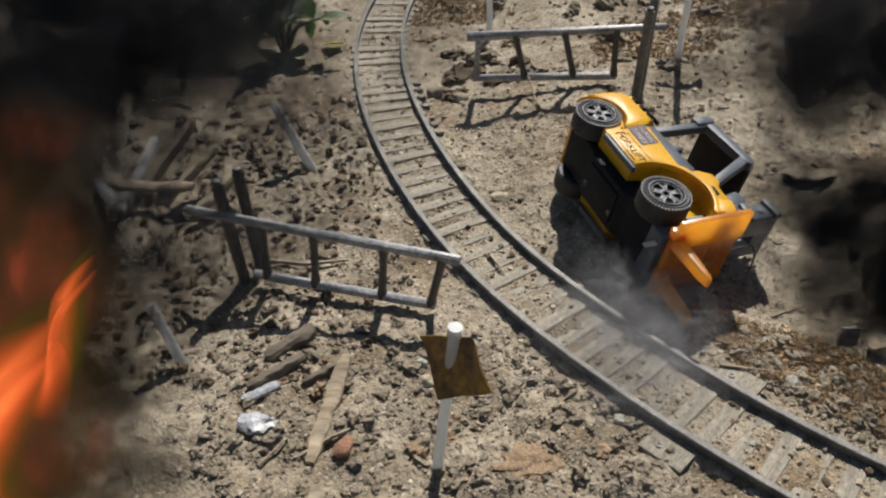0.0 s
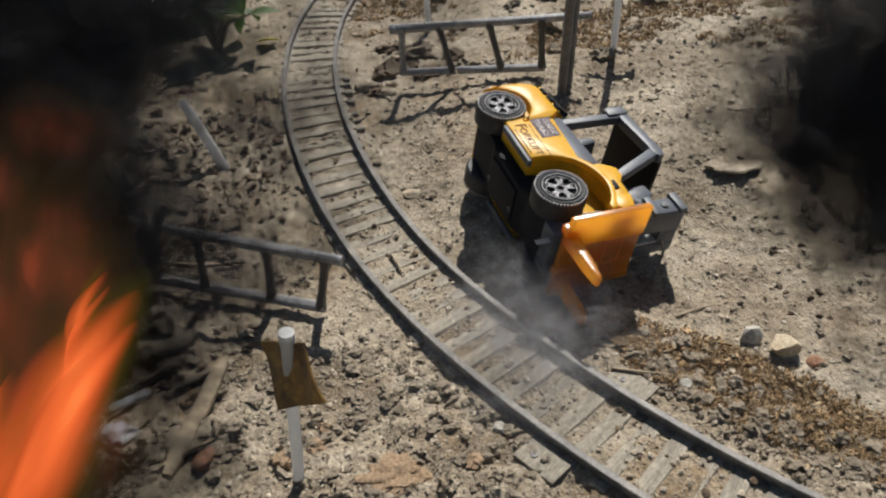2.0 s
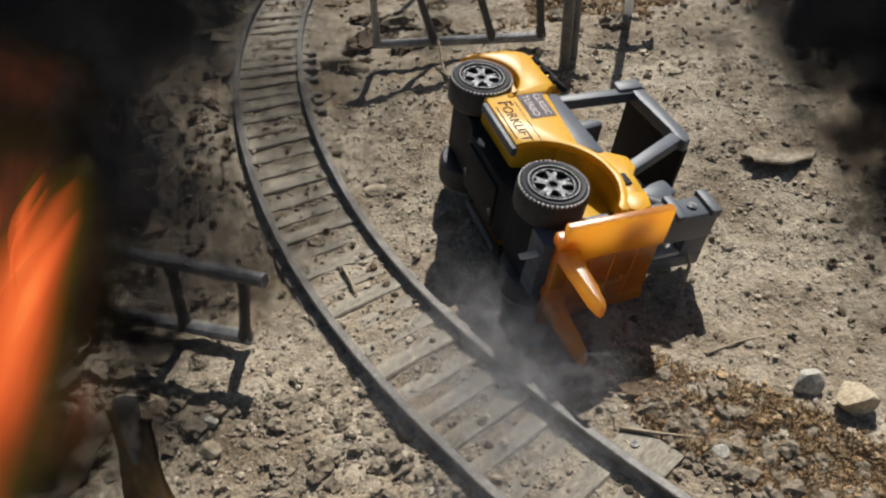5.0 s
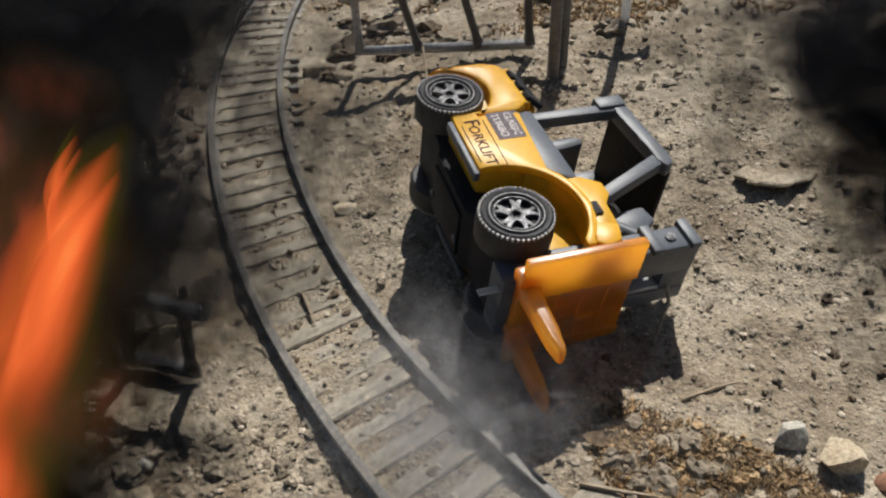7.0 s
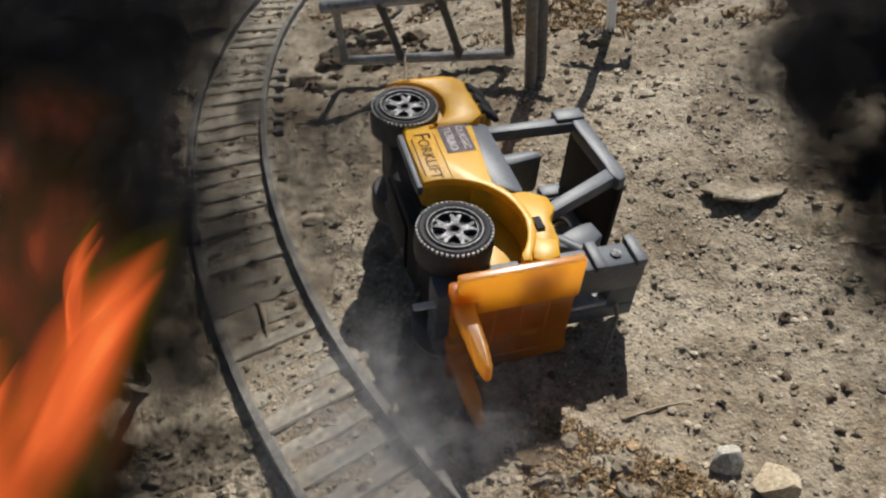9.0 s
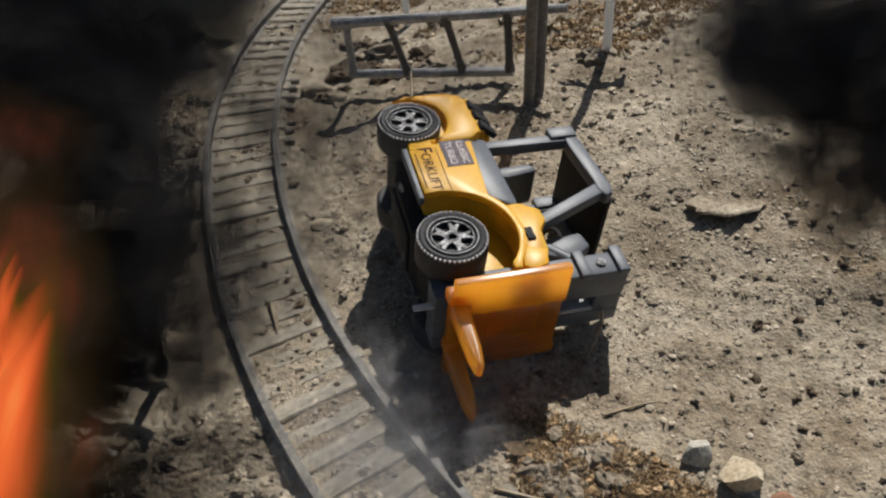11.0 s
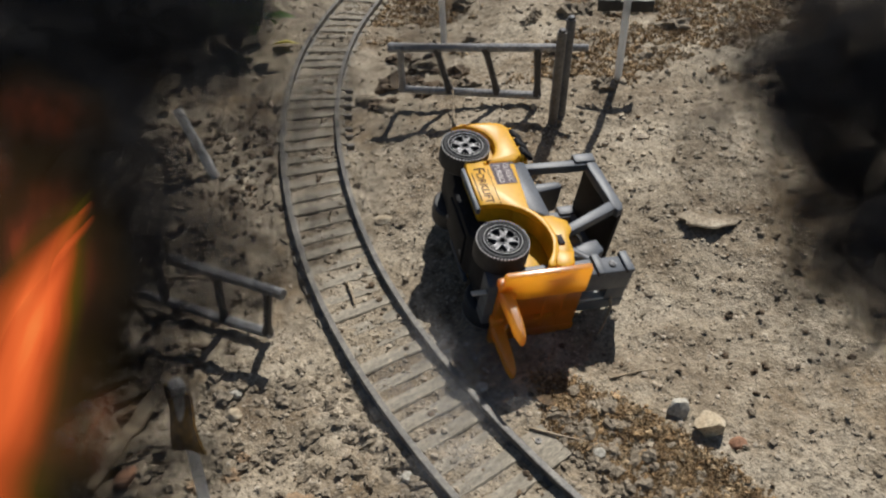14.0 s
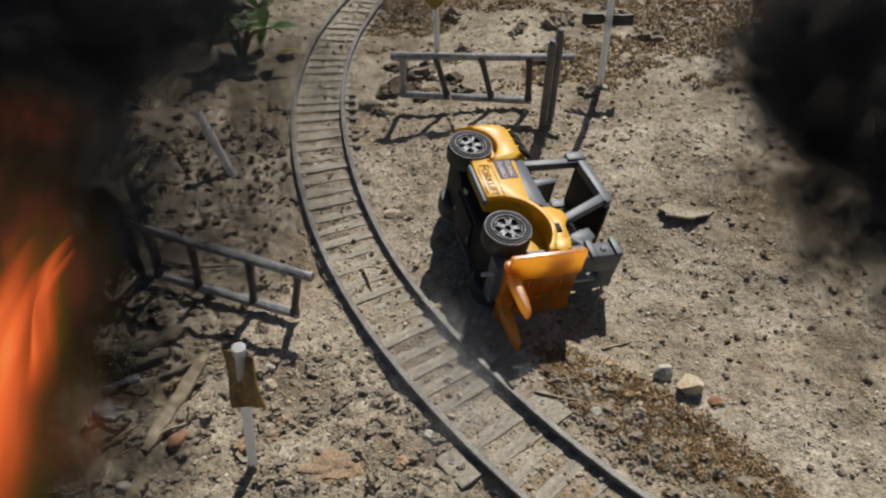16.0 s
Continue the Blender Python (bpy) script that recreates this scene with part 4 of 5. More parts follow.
# ---- the place ----
ground()
track()
forklift()
bar_fence()
back_fence()
for x, y, x1, y1, z1 in ((0.163, 0.643, 0.168, 0.646, 0.108), (0.170, 0.657, 0.175, 0.662, 0.112)):
    post(x, y, x1, y1, z1, 0.0040, POSTGREY, "dark_post", "worn dark grey tube post with a bolt in its top", group="dark posts", cap=True)
for x, y, x1, y1, z1 in ((-0.160, 0.436, -0.164, 0.440, 0.078), (-0.150, 0.448, -0.152, 0.452, 0.080)):
    post(x, y, x1, y1, z1, 0.0042, POSTDARK, "dark_post", "dark plastic tube post behind the fence panel", group="dark posts", cap=True)
near_sign()
far_sign()
cross_post()
post(-0.130, 0.582, -0.158, 0.602, 0.056, 0.0042, WHITE, "white_stake", "white plastic stake leaning over in the soil", "stake", "white stakes")
post(-0.183, 0.351, -0.196, 0.362, 0.040, 0.0034, WHITE, "white_stake", "short white plastic stake leaning in the soil", "stake", "white stakes")
# a heap of offcuts beyond the fence
for k, (p, q, w, mat) in enumerate((((-0.262, 0.545, 0.008), (-0.225, 0.590, 0.045), 0.010, WOOD), ((-0.242, 0.520, 0.008), (-0.205, 0.570, 0.030), 0.010, WOOD),
                                    ((-0.290, 0.540, 0.014), (-0.215, 0.525, 0.020), 0.011, WOOD), ((-0.275, 0.515, 0.006), (-0.262, 0.590, 0.030), 0.009, WHITE),
                                    ((-0.310, 0.560, 0.006), (-0.270, 0.500, 0.020), 0.010, WHITE), ((-0.215, 0.500, 0.006), (-0.178, 0.545, 0.024), 0.010, WOOD))):
    plank("wood_offcut", p, q, w, 0.006, mat, "pale wooden offcut thrown on a heap" if mat is WOOD else "white plastic strip lying on a heap", "offcut", 30 + k)
# sticks and bark
plank("wood_strip", on(-0.089, 0.270), on(-0.075, 0.349, 0.002), 0.0095, 0.004, WOOD, "pale weathered strip of wood lying on the soil", "wood strip", 3)
plank("wood_strip", on(-0.134, 0.324), on(-0.102, 0.349, 0.002), 0.008, 0.005, DARKWOOD, "dark weathered strip of wood lying on the soil", "wood strip", 4)
plank("wood_strip", on(-0.136, 0.316), on(-0.114, 0.326, 0.001), 0.007, 0.003, PAPER, "grey flat sliver of wood on the soil", "wood strip", 5)
plank("wood_strip", on(-0.101, 0.328), on(-0.078, 0.343, 0.001), 0.005, 0.004, DARKWOOD, "dark splinter of bark on the soil", "wood strip", 6)
plank("wood_strip", on(-0.084, 0.232), on(-0.081, 0.252, 0.002), 0.009, 0.006, WOOD, "short pale stub of wood on the soil", "wood strip", 7)
plank("wood_strip", on(-0.128, 0.352), on(-0.098, 0.372, 0.003), 0.011, 0.006, DARKWOOD, "dark chunk of bark by the fence", "bark", 8)
twig([on(-0.096, 0.276, 0.001), on(-0.078, 0.287, 0.003), on(-0.058, 0.296, 0.001)], 0.0018, WOOD, "thin pale twig lying on the soil", 1)
twig([on(-0.118, 0.270, 0.001), on(-0.104, 0.288, 0.002)], 0.0012, WOOD, "thin pale twig lying on the soil", 2)
twig([on(0.021, 0.452, 0.003), on(0.028, 0.438, 0.003), on(0.030, 0.432, 0.002)], 0.0013, WOOD, "short brown twig lying between the rails", 3)
twig([on(0.158, 0.335, 0.002), on(0.175, 0.331, 0.003), on(0.194, 0.328, 0.001)], 0.0011, WOOD, "thin pale twig beside the rail", 4)
twig([on(0.206, 0.380, 0.001), on(0.222, 0.386, 0.0015), on(0.242, 0.392, 0.001)], 0.0009, WOOD, "brown twig lying on the soil", 5)
twig([on(0.078, 0.640, 0.001), on(0.074, 0.660, 0.004), on(0.070, 0.690, 0.016)], 0.0013, WOOD, "pale dry root sticking out of the soil", 6)
twig([on(-0.150, 0.456, 0.003), on(-0.115, 0.448, 0.006), on(-0.085, 0.455, 0.003)], 0.0022, WOOD, "pale branch lying behind the fence panel", 8)
twig([(0.206, 0.440, 0.020), (0.207, 0.428, 0.012), on(0.199, 0.414, 0.001)], 0.0012, WOOD, "thin pale root under the forklift mast", 9)
# stones
stone("rock", 0.2445, 0.356, 0.0105, 0.0090, 0.0085, STONE, "pale grey angular stone on dry soil", 11, 20, 0.2, cuts=14, sub=4, rough=0.04, near=0.42, far=0.68)
stone("rock", 0.2625, 0.347, 0.0140, 0.0115, 0.0100, WARM_STONE, "tan angular stone on dry soil", 15, 40, 0.22, cuts=14, sub=4, rough=0.05, near=0.42, far=0.70)
stone("brick_chip", 0.2775, 0.338, 0.0058, 0.0045, 0.0026, BRICK, "small reddish chip of brick", 17, 10, 0.3)
stone("brick_chip", -0.070, 0.279, 0.0075, 0.006, 0.0035, BRICK, "reddish-brown chip of clay", 18, 60, 0.3)
mud_crust()
stone("stone", 0.034, 0.527, 0.0095, 0.0065, 0.0028, WARM_STONE, "flat grey stone beside the track", 23, 20, 0.3)
stone("stone", -0.018, 0.708, 0.0125, 0.009, 0.006, SOIL, "brownish clod beside the track", 25, 0, 0.3, "clod")
stone("stone", 0.003, 0.696, 0.010, 0.008, 0.006, SOIL, "brownish clod beside the track", 26, 30, 0.3, "clod")
stone("stone", 0.127, 0.364, 0.0042, 0.0036, 0.003, STONE, "small white pebble against the rail", 27, 0, 0.1)
stone("stone", -0.028, 0.345, 0.0045, 0.0035, 0.003, STONE, "small white pebble on the soil", 28, 0, 0.2)
stone("stone", -0.024, 0.330, 0.0055, 0.0045, 0.0035, WARM_STONE, "small tan pebble on the soil", 29, 0, 0.2)
stone("stone", 0.091, 0.298, 0.0045, 0.004, 0.003, STONE, "small white pebble beside the track", 31, 0, 0.2)
stone("stone", 0.198, 0.322, 0.0045, 0.0035, 0.003, STONE, "small white pebble by the moss", 32, 0, 0.2)
stone("stone", -0.092, 0.243, 0.006, 0.005, 0.004, STONE, "white stone in the rubble", 33, 0, 0.2)
stone("paper_scrap", -0.124, 0.298, 0.013, 0.010, 0.004, PAPER, "crumpled pale scrap of film", 35, 0, 0.3, "litter", 9, 3, 0.5)
stone("clay_slab", 0.032, 0.264, 0.017, 0.012, 0.004, OCHRE, "ochre flat slab of clay in the rubble", 36, 10, 0.4, "clod", 3, 4, 0.6)
for k in range(34):
    rr = random.Random(100 + k)
    x, y = rr.uniform(-0.12, 0.10), rr.uniform(0.235, 0.345)
    if abs(math.hypot(x - CX, y - CY) - 0.786) > 0.05:
        s = rr.uniform(0.003, 0.0065)
        stone("clod", x, y, s, s * rr.uniform(0.6, 1), s * 0.6, rr.choice((CLOD, CLOD, OCHRE, SOIL)), "lump of dry earth in the rubble", 200 + k, rr.uniform(0, 180), 0.35, "clod", 6, 3, 0.7)
for k in range(34):
    rr = random.Random(300 + k)
    x, y = (rr.uniform(-0.01, 0.07), rr.uniform(0.70, 0.80)) if k < 16 else (rr.uniform(0.0, 0.30), rr.uniform(0.70, 0.95))
    s = rr.uniform(0.007, 0.017)
    # First 16: dark earth colour, which also paints the deep shade by the fence.
    stone("clod", x, y, s, s * rr.uniform(0.6, 1), s * 0.6, CRUMB if k < 16 else CLOD, "lump of dark earth behind the fence, darkened further for a shaded hollow" if k < 16 else "lump of dry earth behind the fence", 400 + k, rr.uniform(0, 180), 0.35, "clod", 6, 3, 0.7)


def anywhere(x0, x1, y0, y1, clear=True):
    def f(rng, n):
        p = np.stack([rng.uniform(x0, x1, n), rng.uniform(y0, y1, n)], 1)
        d = np.abs(np.hypot(p[:, 0] - CX, p[:, 1] - CY) - (R_OUT + R_IN) / 2)
        return p[d > 0.031] if clear else p
    return f


def between_rails(rng, n):
    a, r = np.radians(rng.uniform(165, 234, n)), rng.uniform(R_IN + 0.004, R_OUT - 0.004, n)
    return np.stack([CX + r * np.cos(a), CY + r * np.sin(a)], 1)


def sizes(lo, hi):
    return lambda rng, n: lo + (hi - lo) * rng.random(n) ** 6


def beside_moss(rng, n):
    u, v = rng.random(n), rng.normal(0.75, 0.25, n)
    ax, ay = 0.160 + 0.165 * u, 0.378 - 0.030 * u - 0.090 * u * u
    bx, by = 0.176 + 0.095 * u, 0.335 - 0.085 * u
    return np.stack([ax + (bx - ax) * v, ay + (by - ay) * v], 1)


scatter("gravel", 30000, anywhere(-0.3, 0.48, 0.2, 0.64), sizes(0.0005, 0.0019), PEBBLE, "fine loose grit and crumbs of earth", "gravel", 1, 0.55, 0.38)
scatter("gravel", 7000, anywhere(-0.4, 0.6, 0.6, 1.05), sizes(0.0007, 0.0035), PEBBLE, "loose grit and crumbs of earth", "gravel", 2)
scatter("gravel", 3000, anywhere(-0.05, 0.48, 0.24, 0.70), sizes(0.0007, 0.0026), CLOD, "loose lumps of pale dry earth", "gravel", 6, 0.6, 0.3, 0.42)
scatter("crumbs", 1000, anywhere(-0.3, 0.5, 0.2, 0.75), sizes(0.0005, 0.0020), CRUMB, "dark brown crumbs of earth strewn over the soil", "crumbs", 7, 0.7, 0.25, 0.42)
scatter("rubble", 2600, anywhere(-0.16, 0.13, 0.2, 0.37), sizes(0.0008, 0.0042), CLOD, "crumbly brown rubble", "rubble", 3, 0.6, 0.35, 0.42)
scatter("rubble", 2000, anywhere(-0.34, -0.06, 0.33, 0.66), sizes(0.0007, 0.0042), CRUMB, "dark crumbly rubble round the fence", "rubble", 8, 0.75, 0.3, 0.42)
scatter("rubble", 2000, anywhere(-0.34, -0.03, 0.33, 0.70), sizes(0.0007, 0.0046), CLOD, "brown crumbly rubble round the fence", "rubble", 9, 0.75, 0.3, 0.42)
scatter("rubble", 1100, beside_moss, sizes(0.0009, 0.0040), CLOD, "pale lumps of earth between rail and moss", "rubble", 10, 0.7, 0.3, 0.42)
scatter("ballast", 2600, between_rails, sizes(0.0006, 0.0022), PEBBLE, "fine grit between the sleepers", "gravel", 4, sink=0.2)
scatter("ballast", 500, between_rails, sizes(0.0007, 0.0030), CRUMB, "dark crumbs between the sleepers", "crumbs", 11, sink=0.2)
for k, (x, y, r) in enumerate(((0.289, 0.443, 0.0042), (0.308, 0.446, 0.0032), (0.280, 0.409, 0.0036), (0.303, 0.400, 0.0030), (0.337, 0.483, 0.0032), (0.358, 0.412, 0.0030), (0.296, 0.395, 0.0026))):
    stone("clod", x, y, r, r * 0.7, r * 0.6, CRUMB, "small dark brown lump of earth on pale soil", 600 + k, 40 * k, 0.25, "clod", 6, 3, 0.6)


def moss_patch(rng, n):
    u, v = rng.random(n), rng.random(n)
    ax, ay = 0.160 + 0.165 * u, 0.378 - 0.030 * u - 0.090 * u * u
    bx, by = 0.176 + 0.095 * u, 0.335 - 0.085 * u
    p = np.stack([ax + (bx - ax) * v, ay + (by - ay) * v], 1) + rng.normal(0, 0.004, (n, 2))
    return p[lattice(p[:, 0] * 45, p[:, 1] * 45, 9) + 0.6 * lattice(p[:, 0] * 140, p[:, 1] * 140, 10) > -0.75 + 0.6 * (v > 0.75)]


def moss_far(rng, n):
    p = np.stack([rng.uniform(-0.05, 0.46, n), rng.uniform(0.715, 1.12, n)], 1)
    f = lattice(p[:, 0] * 9, p[:, 1] * 9, 12) + 0.7 * lattice(p[:, 0] * 31, p[:, 1] * 31, 13) + 0.4 * lattice(p[:, 0] * 90, p[:, 1] * 90, 14)
    return p[f + 1.6 * (p[:, 1] - 0.86) > -0.12]


scatter("moss_crumbs", 8000, moss_patch, sizes(0.0006, 0.0017), TAN, "crumbs of dry tan moss", "moss", 12, 0.8, 0.2, 0.42)
moss("dry_moss", 6500, moss_patch, 0.0024, "low cushion of dry rust-brown moss", 1)
scatter("moss_crumbs", 16000, moss_far, sizes(0.0009, 0.0026), TAN, "crumbs of dry brown moss behind the fence", "moss", 13, 0.8, 0.2, 0.42)
moss("dry_moss", 8000, moss_far, 0.0042, "patchy dry brown moss on the soil", 2)
plant(-0.190, 0.815, 44, 0.055, 0.030, 1, "small green leafy plant beside the track", 0.065)
plant(-0.255, 0.95, 66, 0.09, 0.034, 4, "low dark green leafy shrub at the edge", 0.10)
dry_leaf(-0.150, 0.822, 10, 0.030, YELLOWLEAF, "fallen yellow leaf on the soil")
dry_leaf(0.172, 0.353, 160, 0.012, DRYLEAF, "curled dry brown leaf beside the rail")
plant(-0.40, 0.86, 60, 0.12, 0.034, 2, "low dark green leafy shrub at the edge", 0.12)
plant(-0.46, 1.12, 60, 0.16, 0.040, 3, "low dark green leafy shrub at the edge", 0.18)

# ---- smoke and fire ----
SIDE_SMOKE = billow(((-80, -180, 190, 5.5), (-60, 40, 190, 6.5), (-80, 260, 190, 6.5), (90, -90, 150, 2.2, 0.6), (110, 100, 170, 2.6, 0.55), (90, 280, 170, 2.8, 0.55), (-60, 470, 180, 4.4, 0.9), (70, 440, 160, 2.2, 0.5), (190, 20, 170, 1.8, 0.4), (190, 220, 170, 1.5, 0.38)), SOOT, "thick black smoke", 1, depth=0.06)
TOP_SMOKE = billow(((-220, -30, 210, 6.5), (-40, -40, 170, 5.5), (100, -50, 130, 3.4), (60, 50, 130, 1.8, 0.7), (-120, 120, 170, 3.0, 0.9), (200, -10, 130, 1.2, 0.5)), SOOT, "thick black smoke rolling overhead", 2, depth=0.07)
HIGH_SMOKE = billow(((0, 0, 150, 4.0, 0.9), (110, -60, 140, 3.0), (-90, -50, 120, 1.4, 0.55), (80, 90, 120, 2.0), (-30, 80, 100, 1.0, 0.6), (190, 10, 130, 2.6)), SOOT, "billowing black smoke", 3, 12, depth=0.045)
MID_SMOKE = billow(((0, 0, 130, 4.0), (90, 30, 130, 3.2), (-90, 40, 90, 1.1, 0.6), (-40, -90, 100, 1.1, 0.6), (70, 140, 110, 1.8), (150, -60, 130, 2.4)), SOOT, "dense black billow of smoke", 4, 12, depth=0.05)
LOW_SMOKE = billow(((20, 0, 110, 1.6, 0.8), (60, 90, 100, 1.4, 0.7), (80, -70, 110, 1.8, 0.8), (-20, 140, 90, 0.8, 0.5)), SOOT, "thin trailing black smoke", 5, 10, depth=0.04)
THIN_SMOKE = billow(((0, 0, 130, 1.1, 0.5), (-90, 50, 120, 0.8, 0.4), (90, -30, 130, 1.2, 0.55), (40, 90, 110, 0.9, 0.45)), SOOT, "thin dark wisps of smoke", 6, 9, depth=0.055)
TRACK_SMOKE = billow(((0, 0, 200, 2.0, 0.38), (-110, 130, 190, 2.2, 0.40), (70, -60, 180, 1.8, 0.36), (60, 230, 190, 2.0, 0.36), (-120, 330, 180, 1.8, 0.38), (150, 90, 170, 1.6, 0.32), (300, -90, 170, 1.2, 0.26)), SOOT, "faint dark haze of smoke", 7, 8, depth=0.05)
MAIN_FLAME = tongue(620, 135, "bright orange tongue of flame", 3, 0.16)
LOW_FLAME = tongue(520, 165, "broad soft orange flame", 5, 0.22, 3.0)
SMALL_FLAME = tongue(320, 48, "thin curling lick of flame", 9, 0.5, 2.5)
GLOW = veil("flame", ((0, 830, 160, 1.6), (20, 680, 170, 1.8), (30, 510, 160, 1.1), (40, 380, 130, 0.5), (100, 760, 130, 1.2), (60, 580, 140, 0.6)), EMBER, "dull red veil of flame", 8, 7, 0.022)
# thin grey smoke that creeps out from under the forks
b = bmesh.new()
rnd = random.Random(12)
for k in range(64):
    puff(b, Vector((rnd.gauss(0.112, 0.026), rnd.gauss(0.362, 0.034), rnd.uniform(0.004, 0.034))), rnd.uniform(0.022, 0.045), rnd, rnd.uniform(0.4, 1.0))
WISP = tagged(part("smoke", b, HAZE), "thin grey smoke creeping from under the forks", "smoke", kind="stuff")

# main tongue: time, foot, tip, in picture units
TONGUE = (
    (0.0, -60, 800, 125, 555), (0.5, -20, 700, 195, 470), (1.0, 0, 760, 60, 290), (1.5, -50, 810, 75, 340), (2.0, 20, 900, 240, 520), (2.5, -40, 760, 280, 505),
    (3.0, -10, 860, 140, 490), (3.5, 20, 830, 395, 345), (6.0, 0, 860, 175, 440), (6.5, -60, 860, 70, 480), (7.0, 10, 700, 205, 265), (7.5, 30, 850, 195, 400),
    (8.0, -10, 930, 130, 585), (8.5, -20, 900, 150, 610), (9.0, 40, 830, 290, 430), (11.5, 0, 850, 160, 470), (12.0, 20, 850, 150, 480), (12.5, 20, 920, 130, 560),
    (13.0, 20, 760, 180, 350), (13.5, -30, 850, 80, 520), (14.0, -10, 780, 130, 390), (14.5, -170, 830, 225, 650), (15.0, -60, 700, 45, 250), (15.5, -80, 830, 35, 500), (16.0, -40, 860, 60, 430))

FLICKER = ((4.1, 0, 850, 210, 470), (4.7, -10, 800, 130, 340), (5.3, 20, 860, 240, 450), (9.6, 10, 850, 150, 520), (10.2, -10, 780, 190, 360), (10.8, 20, 860, 110, 480))

# where each body of smoke hangs: time, x, y in picture units
HIGH = ((0.0, 1480, 80), (0.5, 1475, 55), (1.0, 1490, 50), (1.5, 1520, 90), (2.0, 1500, 120), (2.5, 1440, 150), (3.0, 1400, 140), (3.5, 1410, 80), (6.0, 1500, 40), (7.0, 1500, 70),
        (8.0, 1480, 80), (8.5, 1460, 90), (9.0, 1470, 90), (11.5, 1350, 60), (12.0, 1330, 85), (12.5, 1350, 75), (13.0, 1440, 110), (13.5, 1490, 130), (14.0, 1460, 120), (14.5, 1430, 90), (15.0, 1420, 70), (15.5, 1430, 70), (16.0, 1410, 85))
MID = ((0.0, 1500, 420), (0.5, 1490, 370), (1.0, 1450, 350), (1.5, 1480, 325), (2.0, 1460, 275), (2.5, 1500, 290), (3.0, 1490, 280), (3.5, 1530, 220), (6.0, 1580, 230), (7.0, 1560, 230),
       (8.0, 1545, 260), (8.5, 1550, 320), (9.0, 1570, 330), (11.5, 1460, 180), (12.0, 1490, 220), (12.5, 1500, 220), (13.0, 1510, 250), (13.5, 1520, 330), (14.0, 1510, 310), (14.5, 1500, 280), (15.0, 1510, 210), (15.5, 1490, 230), (16.0, 1490, 260))
LOW = ((0.0, 1590, 560), (1.0, 1560, 520), (2.0, 1540, 480), (3.0, 1560, 480), (3.5, 1590, 420), (6.0, 1560, 480), (7.5, 1600, 480), (9.0, 1590, 520), (11.5, 1540, 340), (12.0, 1560, 400), (12.5, 1550, 420),
       (13.0, 1550, 440), (13.5, 1520, 460), (14.0, 1490, 480), (14.5, 1530, 440), (15.0, 1540, 430), (15.5, 1530, 460), (16.0, 1540, 470))
THIN = ((0.0, 1320, 120), (0.5, 1300, 90), (1.0, 1370, 130), (1.5, 1330, 110), (2.0, 1330, 200), (2.5, 1350, 230), (3.0, 1330, 260), (3.5, 1330, 150), (6.0, 1310, 90), (6.5, 1280, 100), (7.0, 1260, 110), (7.5, 1370, 110),
        (8.0, 1390, 90), (9.0, 1400, 160), (11.5, 1300, 40), (12.0, 1300, 90), (12.5, 1300, 110), (13.0, 1300, 90), (13.5, 1310, 140), (14.0, 1330, 200), (14.5, 1390, 280), (15.0, 1400, 240), (15.5, 1400, 330), (16.0, 1380, 320))
SIDE = ((0.0, 60, 380), (0.5, 110, 380), (1.0, 90, 390), (2.0, 140, 370), (3.0, 130, 330), (3.5, 160, 300), (6.0, 160, 320), (7.0, 180, 330), (8.0, 130, 350), (9.0, 190, 340), (11.5, 200, 360), (12.5, 210, 360), (13.5, 150, 360), (14.5, 140, 360), (15.0, 110, 350), (16.0, 100, 360))
TOP = ((0.0, 320, 60), (0.5, 300, 60), (1.0, 220, 60), (2.0, 220, 60), (3.0, 220, 50), (3.5, 330, 110), (6.0, 230, 60), (7.0, 250, 60), (8.0, 220, 60), (9.0, 240, 70), (11.5, 280, 70), (12.5, 310, 70), (13.5, 240, 50), (14.5, 310, 60), (15.0, 300, 60), (15.5, 290, 70), (16.0, 230, 60))


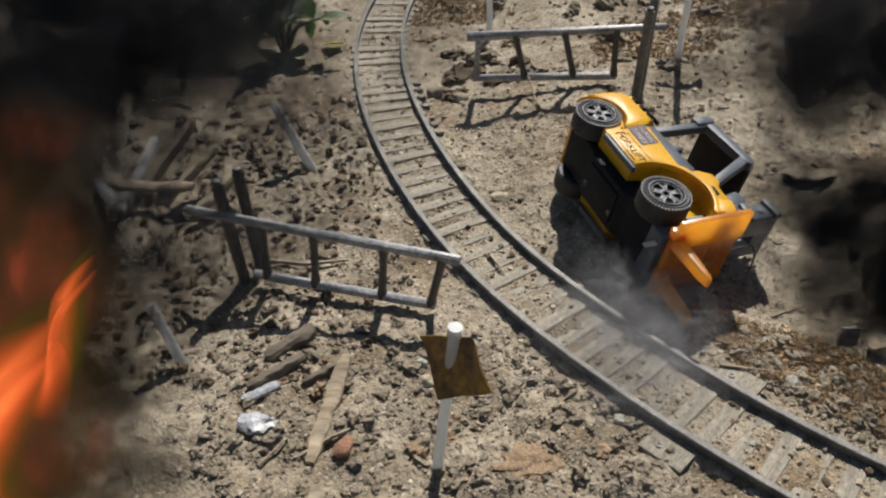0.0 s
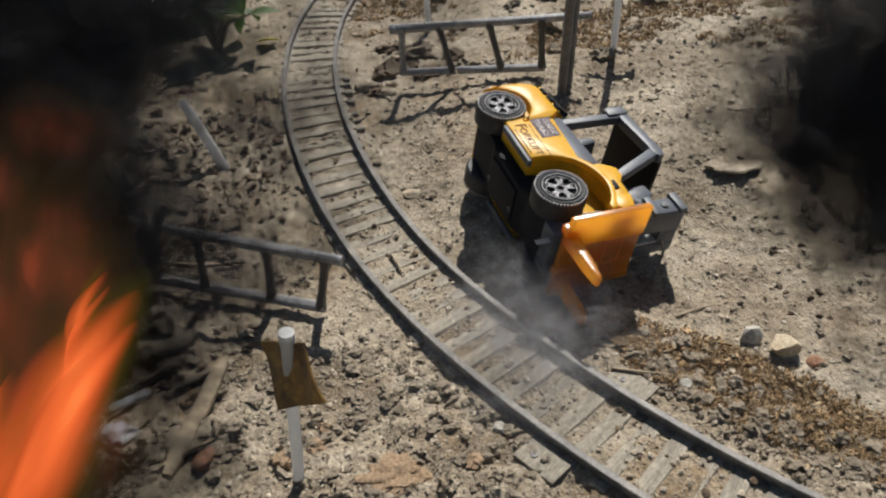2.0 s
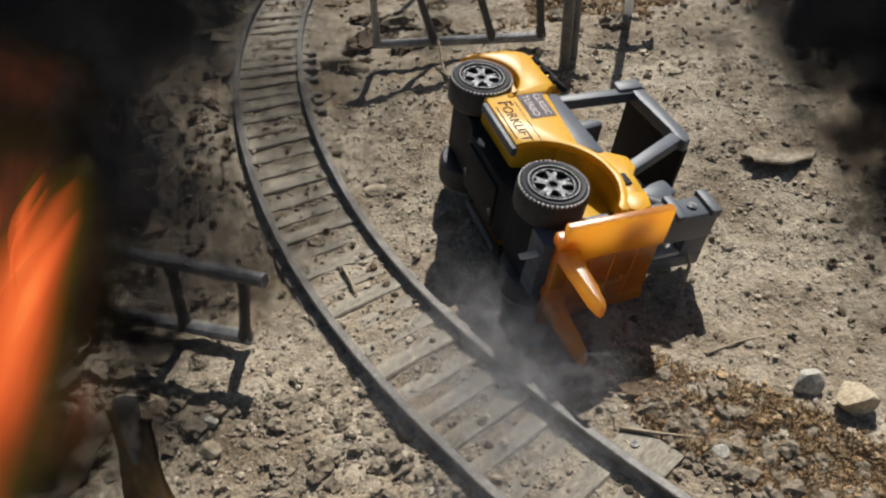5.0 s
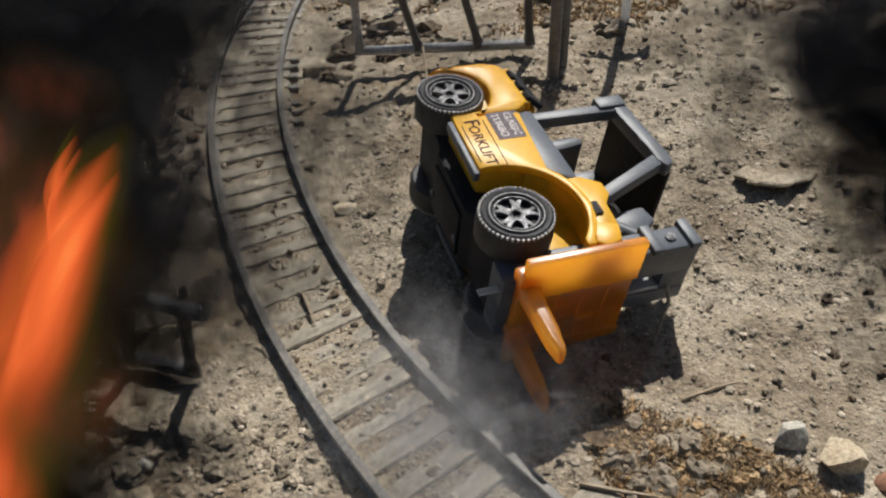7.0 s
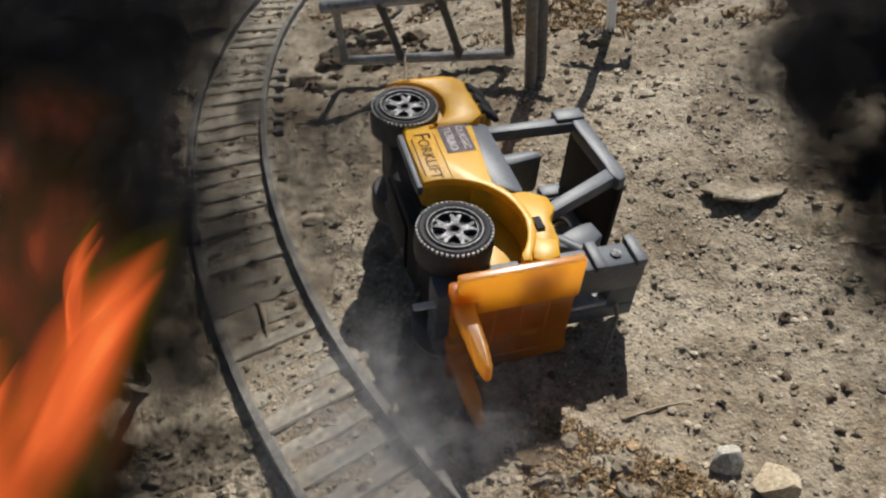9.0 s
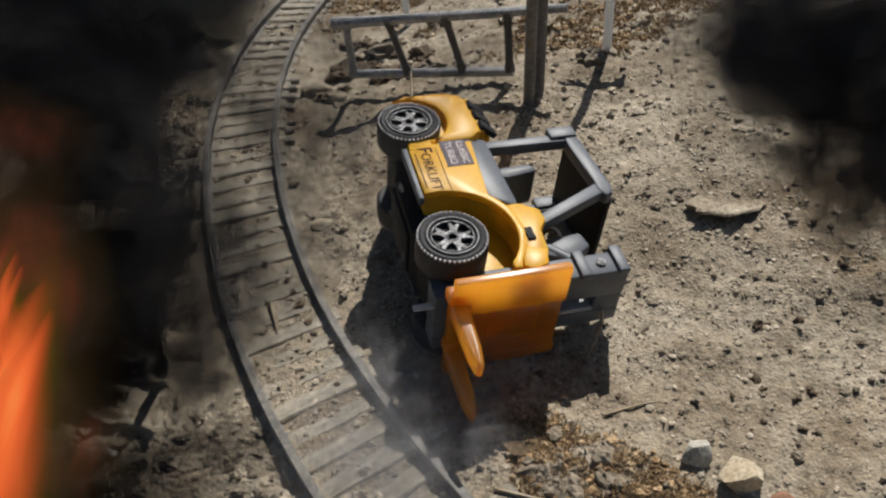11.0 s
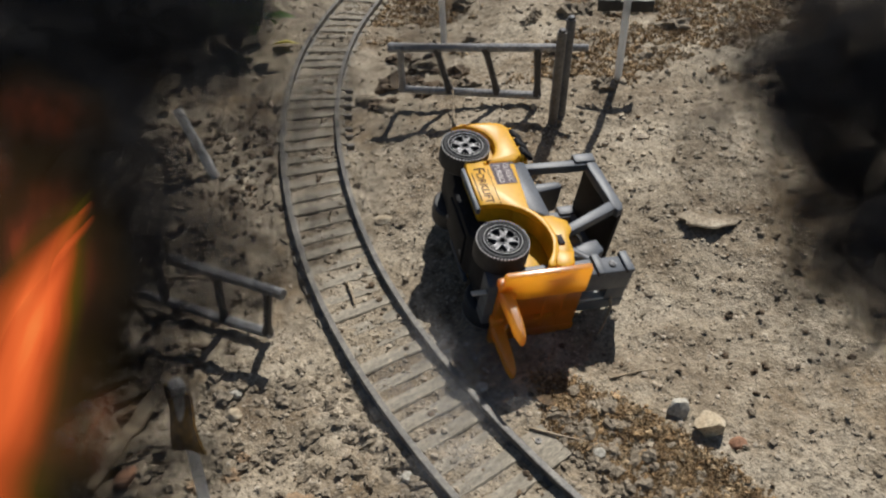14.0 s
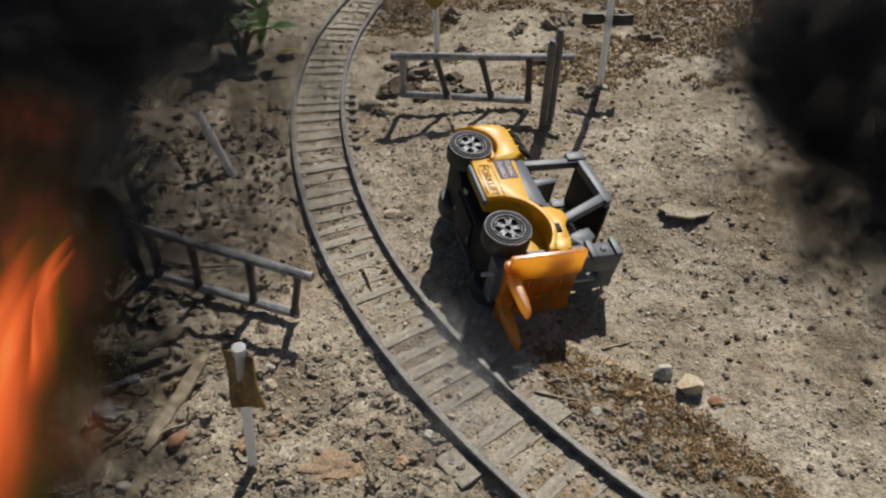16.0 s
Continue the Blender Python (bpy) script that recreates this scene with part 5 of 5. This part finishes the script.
def motions():
    def eye(t):
        k = max([i for i, row in enumerate(ROWS[:-1]) if row[0] <= t])
        u = (t - ROWS[k][0]) / (ROWS[k + 1][0] - ROWS[k][0])
        _, x, y, z, yaw, pitch, roll = [p + (q - p) * u for p, q in zip(ROWS[k], ROWS[k + 1])]
        return pose(0, 0, EYE, TILT, LEAN, TURN) @ pose(METRES * x, METRES * y, METRES * z, 90 + pitch, roll, yaw)

    def drift(body, rows, depth, swing, pace):
        """Carries a body of smoke along its rows, slowly turning."""
        times = sorted({r[0] for r in rows} | {r[0] for r in ROWS} | {4.5, 5.2, 9.8, 10.6})
        out = []
        for t in times:
            x, y = np.interp(t, [r[0] for r in rows], [r[1] for r in rows]), np.interp(t, [r[0] for r in rows], [r[2] for r in rows])
            out.append((t, eye(t) @ Matrix.Translation(cam_point(float(x), float(y), depth)) @ pose(0, 0, 0, 0, 0, swing * math.sin(pace * t))))
        walk(body, out)

    main, low, small, glow = [], [], [], []
    for t, fx, fy, tx, ty in sorted(TONGUE + FLICKER):
        m = eye(t)
        turn = math.degrees(math.atan2(fy - ty, tx - fx)) - 90
        d = Vector((fx - tx, fy - ty)).normalized() * 585
        main.append((t, m @ Matrix.Translation(cam_point(tx + d.x, ty + d.y, 0.0)) @ pose(0, 0, 0, 0, 0, turn)))
        low.append((t, m @ Matrix.Translation(cam_point(-60 + 0.6 * fx, 1080 + 0.3 * (ty - 450), 0.005)) @ pose(0, 0, 0, 0, 0, turn * 0.35 + 6)))
        small.append((t, m @ Matrix.Translation(cam_point(30 + 0.3 * tx, 0.5 * (fy + ty) + 60, 0.002)) @ pose(0, 0, 0, 0, 0, turn * 0.5 + 14 * math.sin(3.1 * t))))
        glow.append((t, m @ pose(PX * 0.22 * (tx - 150), PX * -0.35 * (ty - 450), 0, 0, 0, turn * 0.04)))
    walk(MAIN_FLAME, main)
    walk(LOW_FLAME, low)
    walk(SMALL_FLAME, small)
    walk(GLOW, glow)
    walk(WISP, [(row[0], pose(0.003 * math.sin(row[0] * 0.7), 0.002 * math.sin(row[0] * 1.1), 0.002 * math.sin(row[0] * 0.9) - 0.022 * min(1, max(0, (row[0] - 9) / 4)))) for row in ROWS])
    drift(HIGH_SMOKE, HIGH, 0.045, 14, 0.9)
    drift(MID_SMOKE, MID, 0.05, 16, 0.8)
    drift(LOW_SMOKE, LOW, 0.04, 10, 0.7)
    drift(THIN_SMOKE, THIN, 0.055, 20, 0.6)
    drift(SIDE_SMOKE, SIDE, 0.06, 4, 0.7)
    drift(TOP_SMOKE, TOP, 0.07, 5, 0.8)
    drift(TRACK_SMOKE, ((0.0, 430, 160), (3.5, 470, 180), (9.0, 500, 210), (12.5, 490, 200), (16.0, 410, 120)), 0.05, 6, 0.5)


motions()
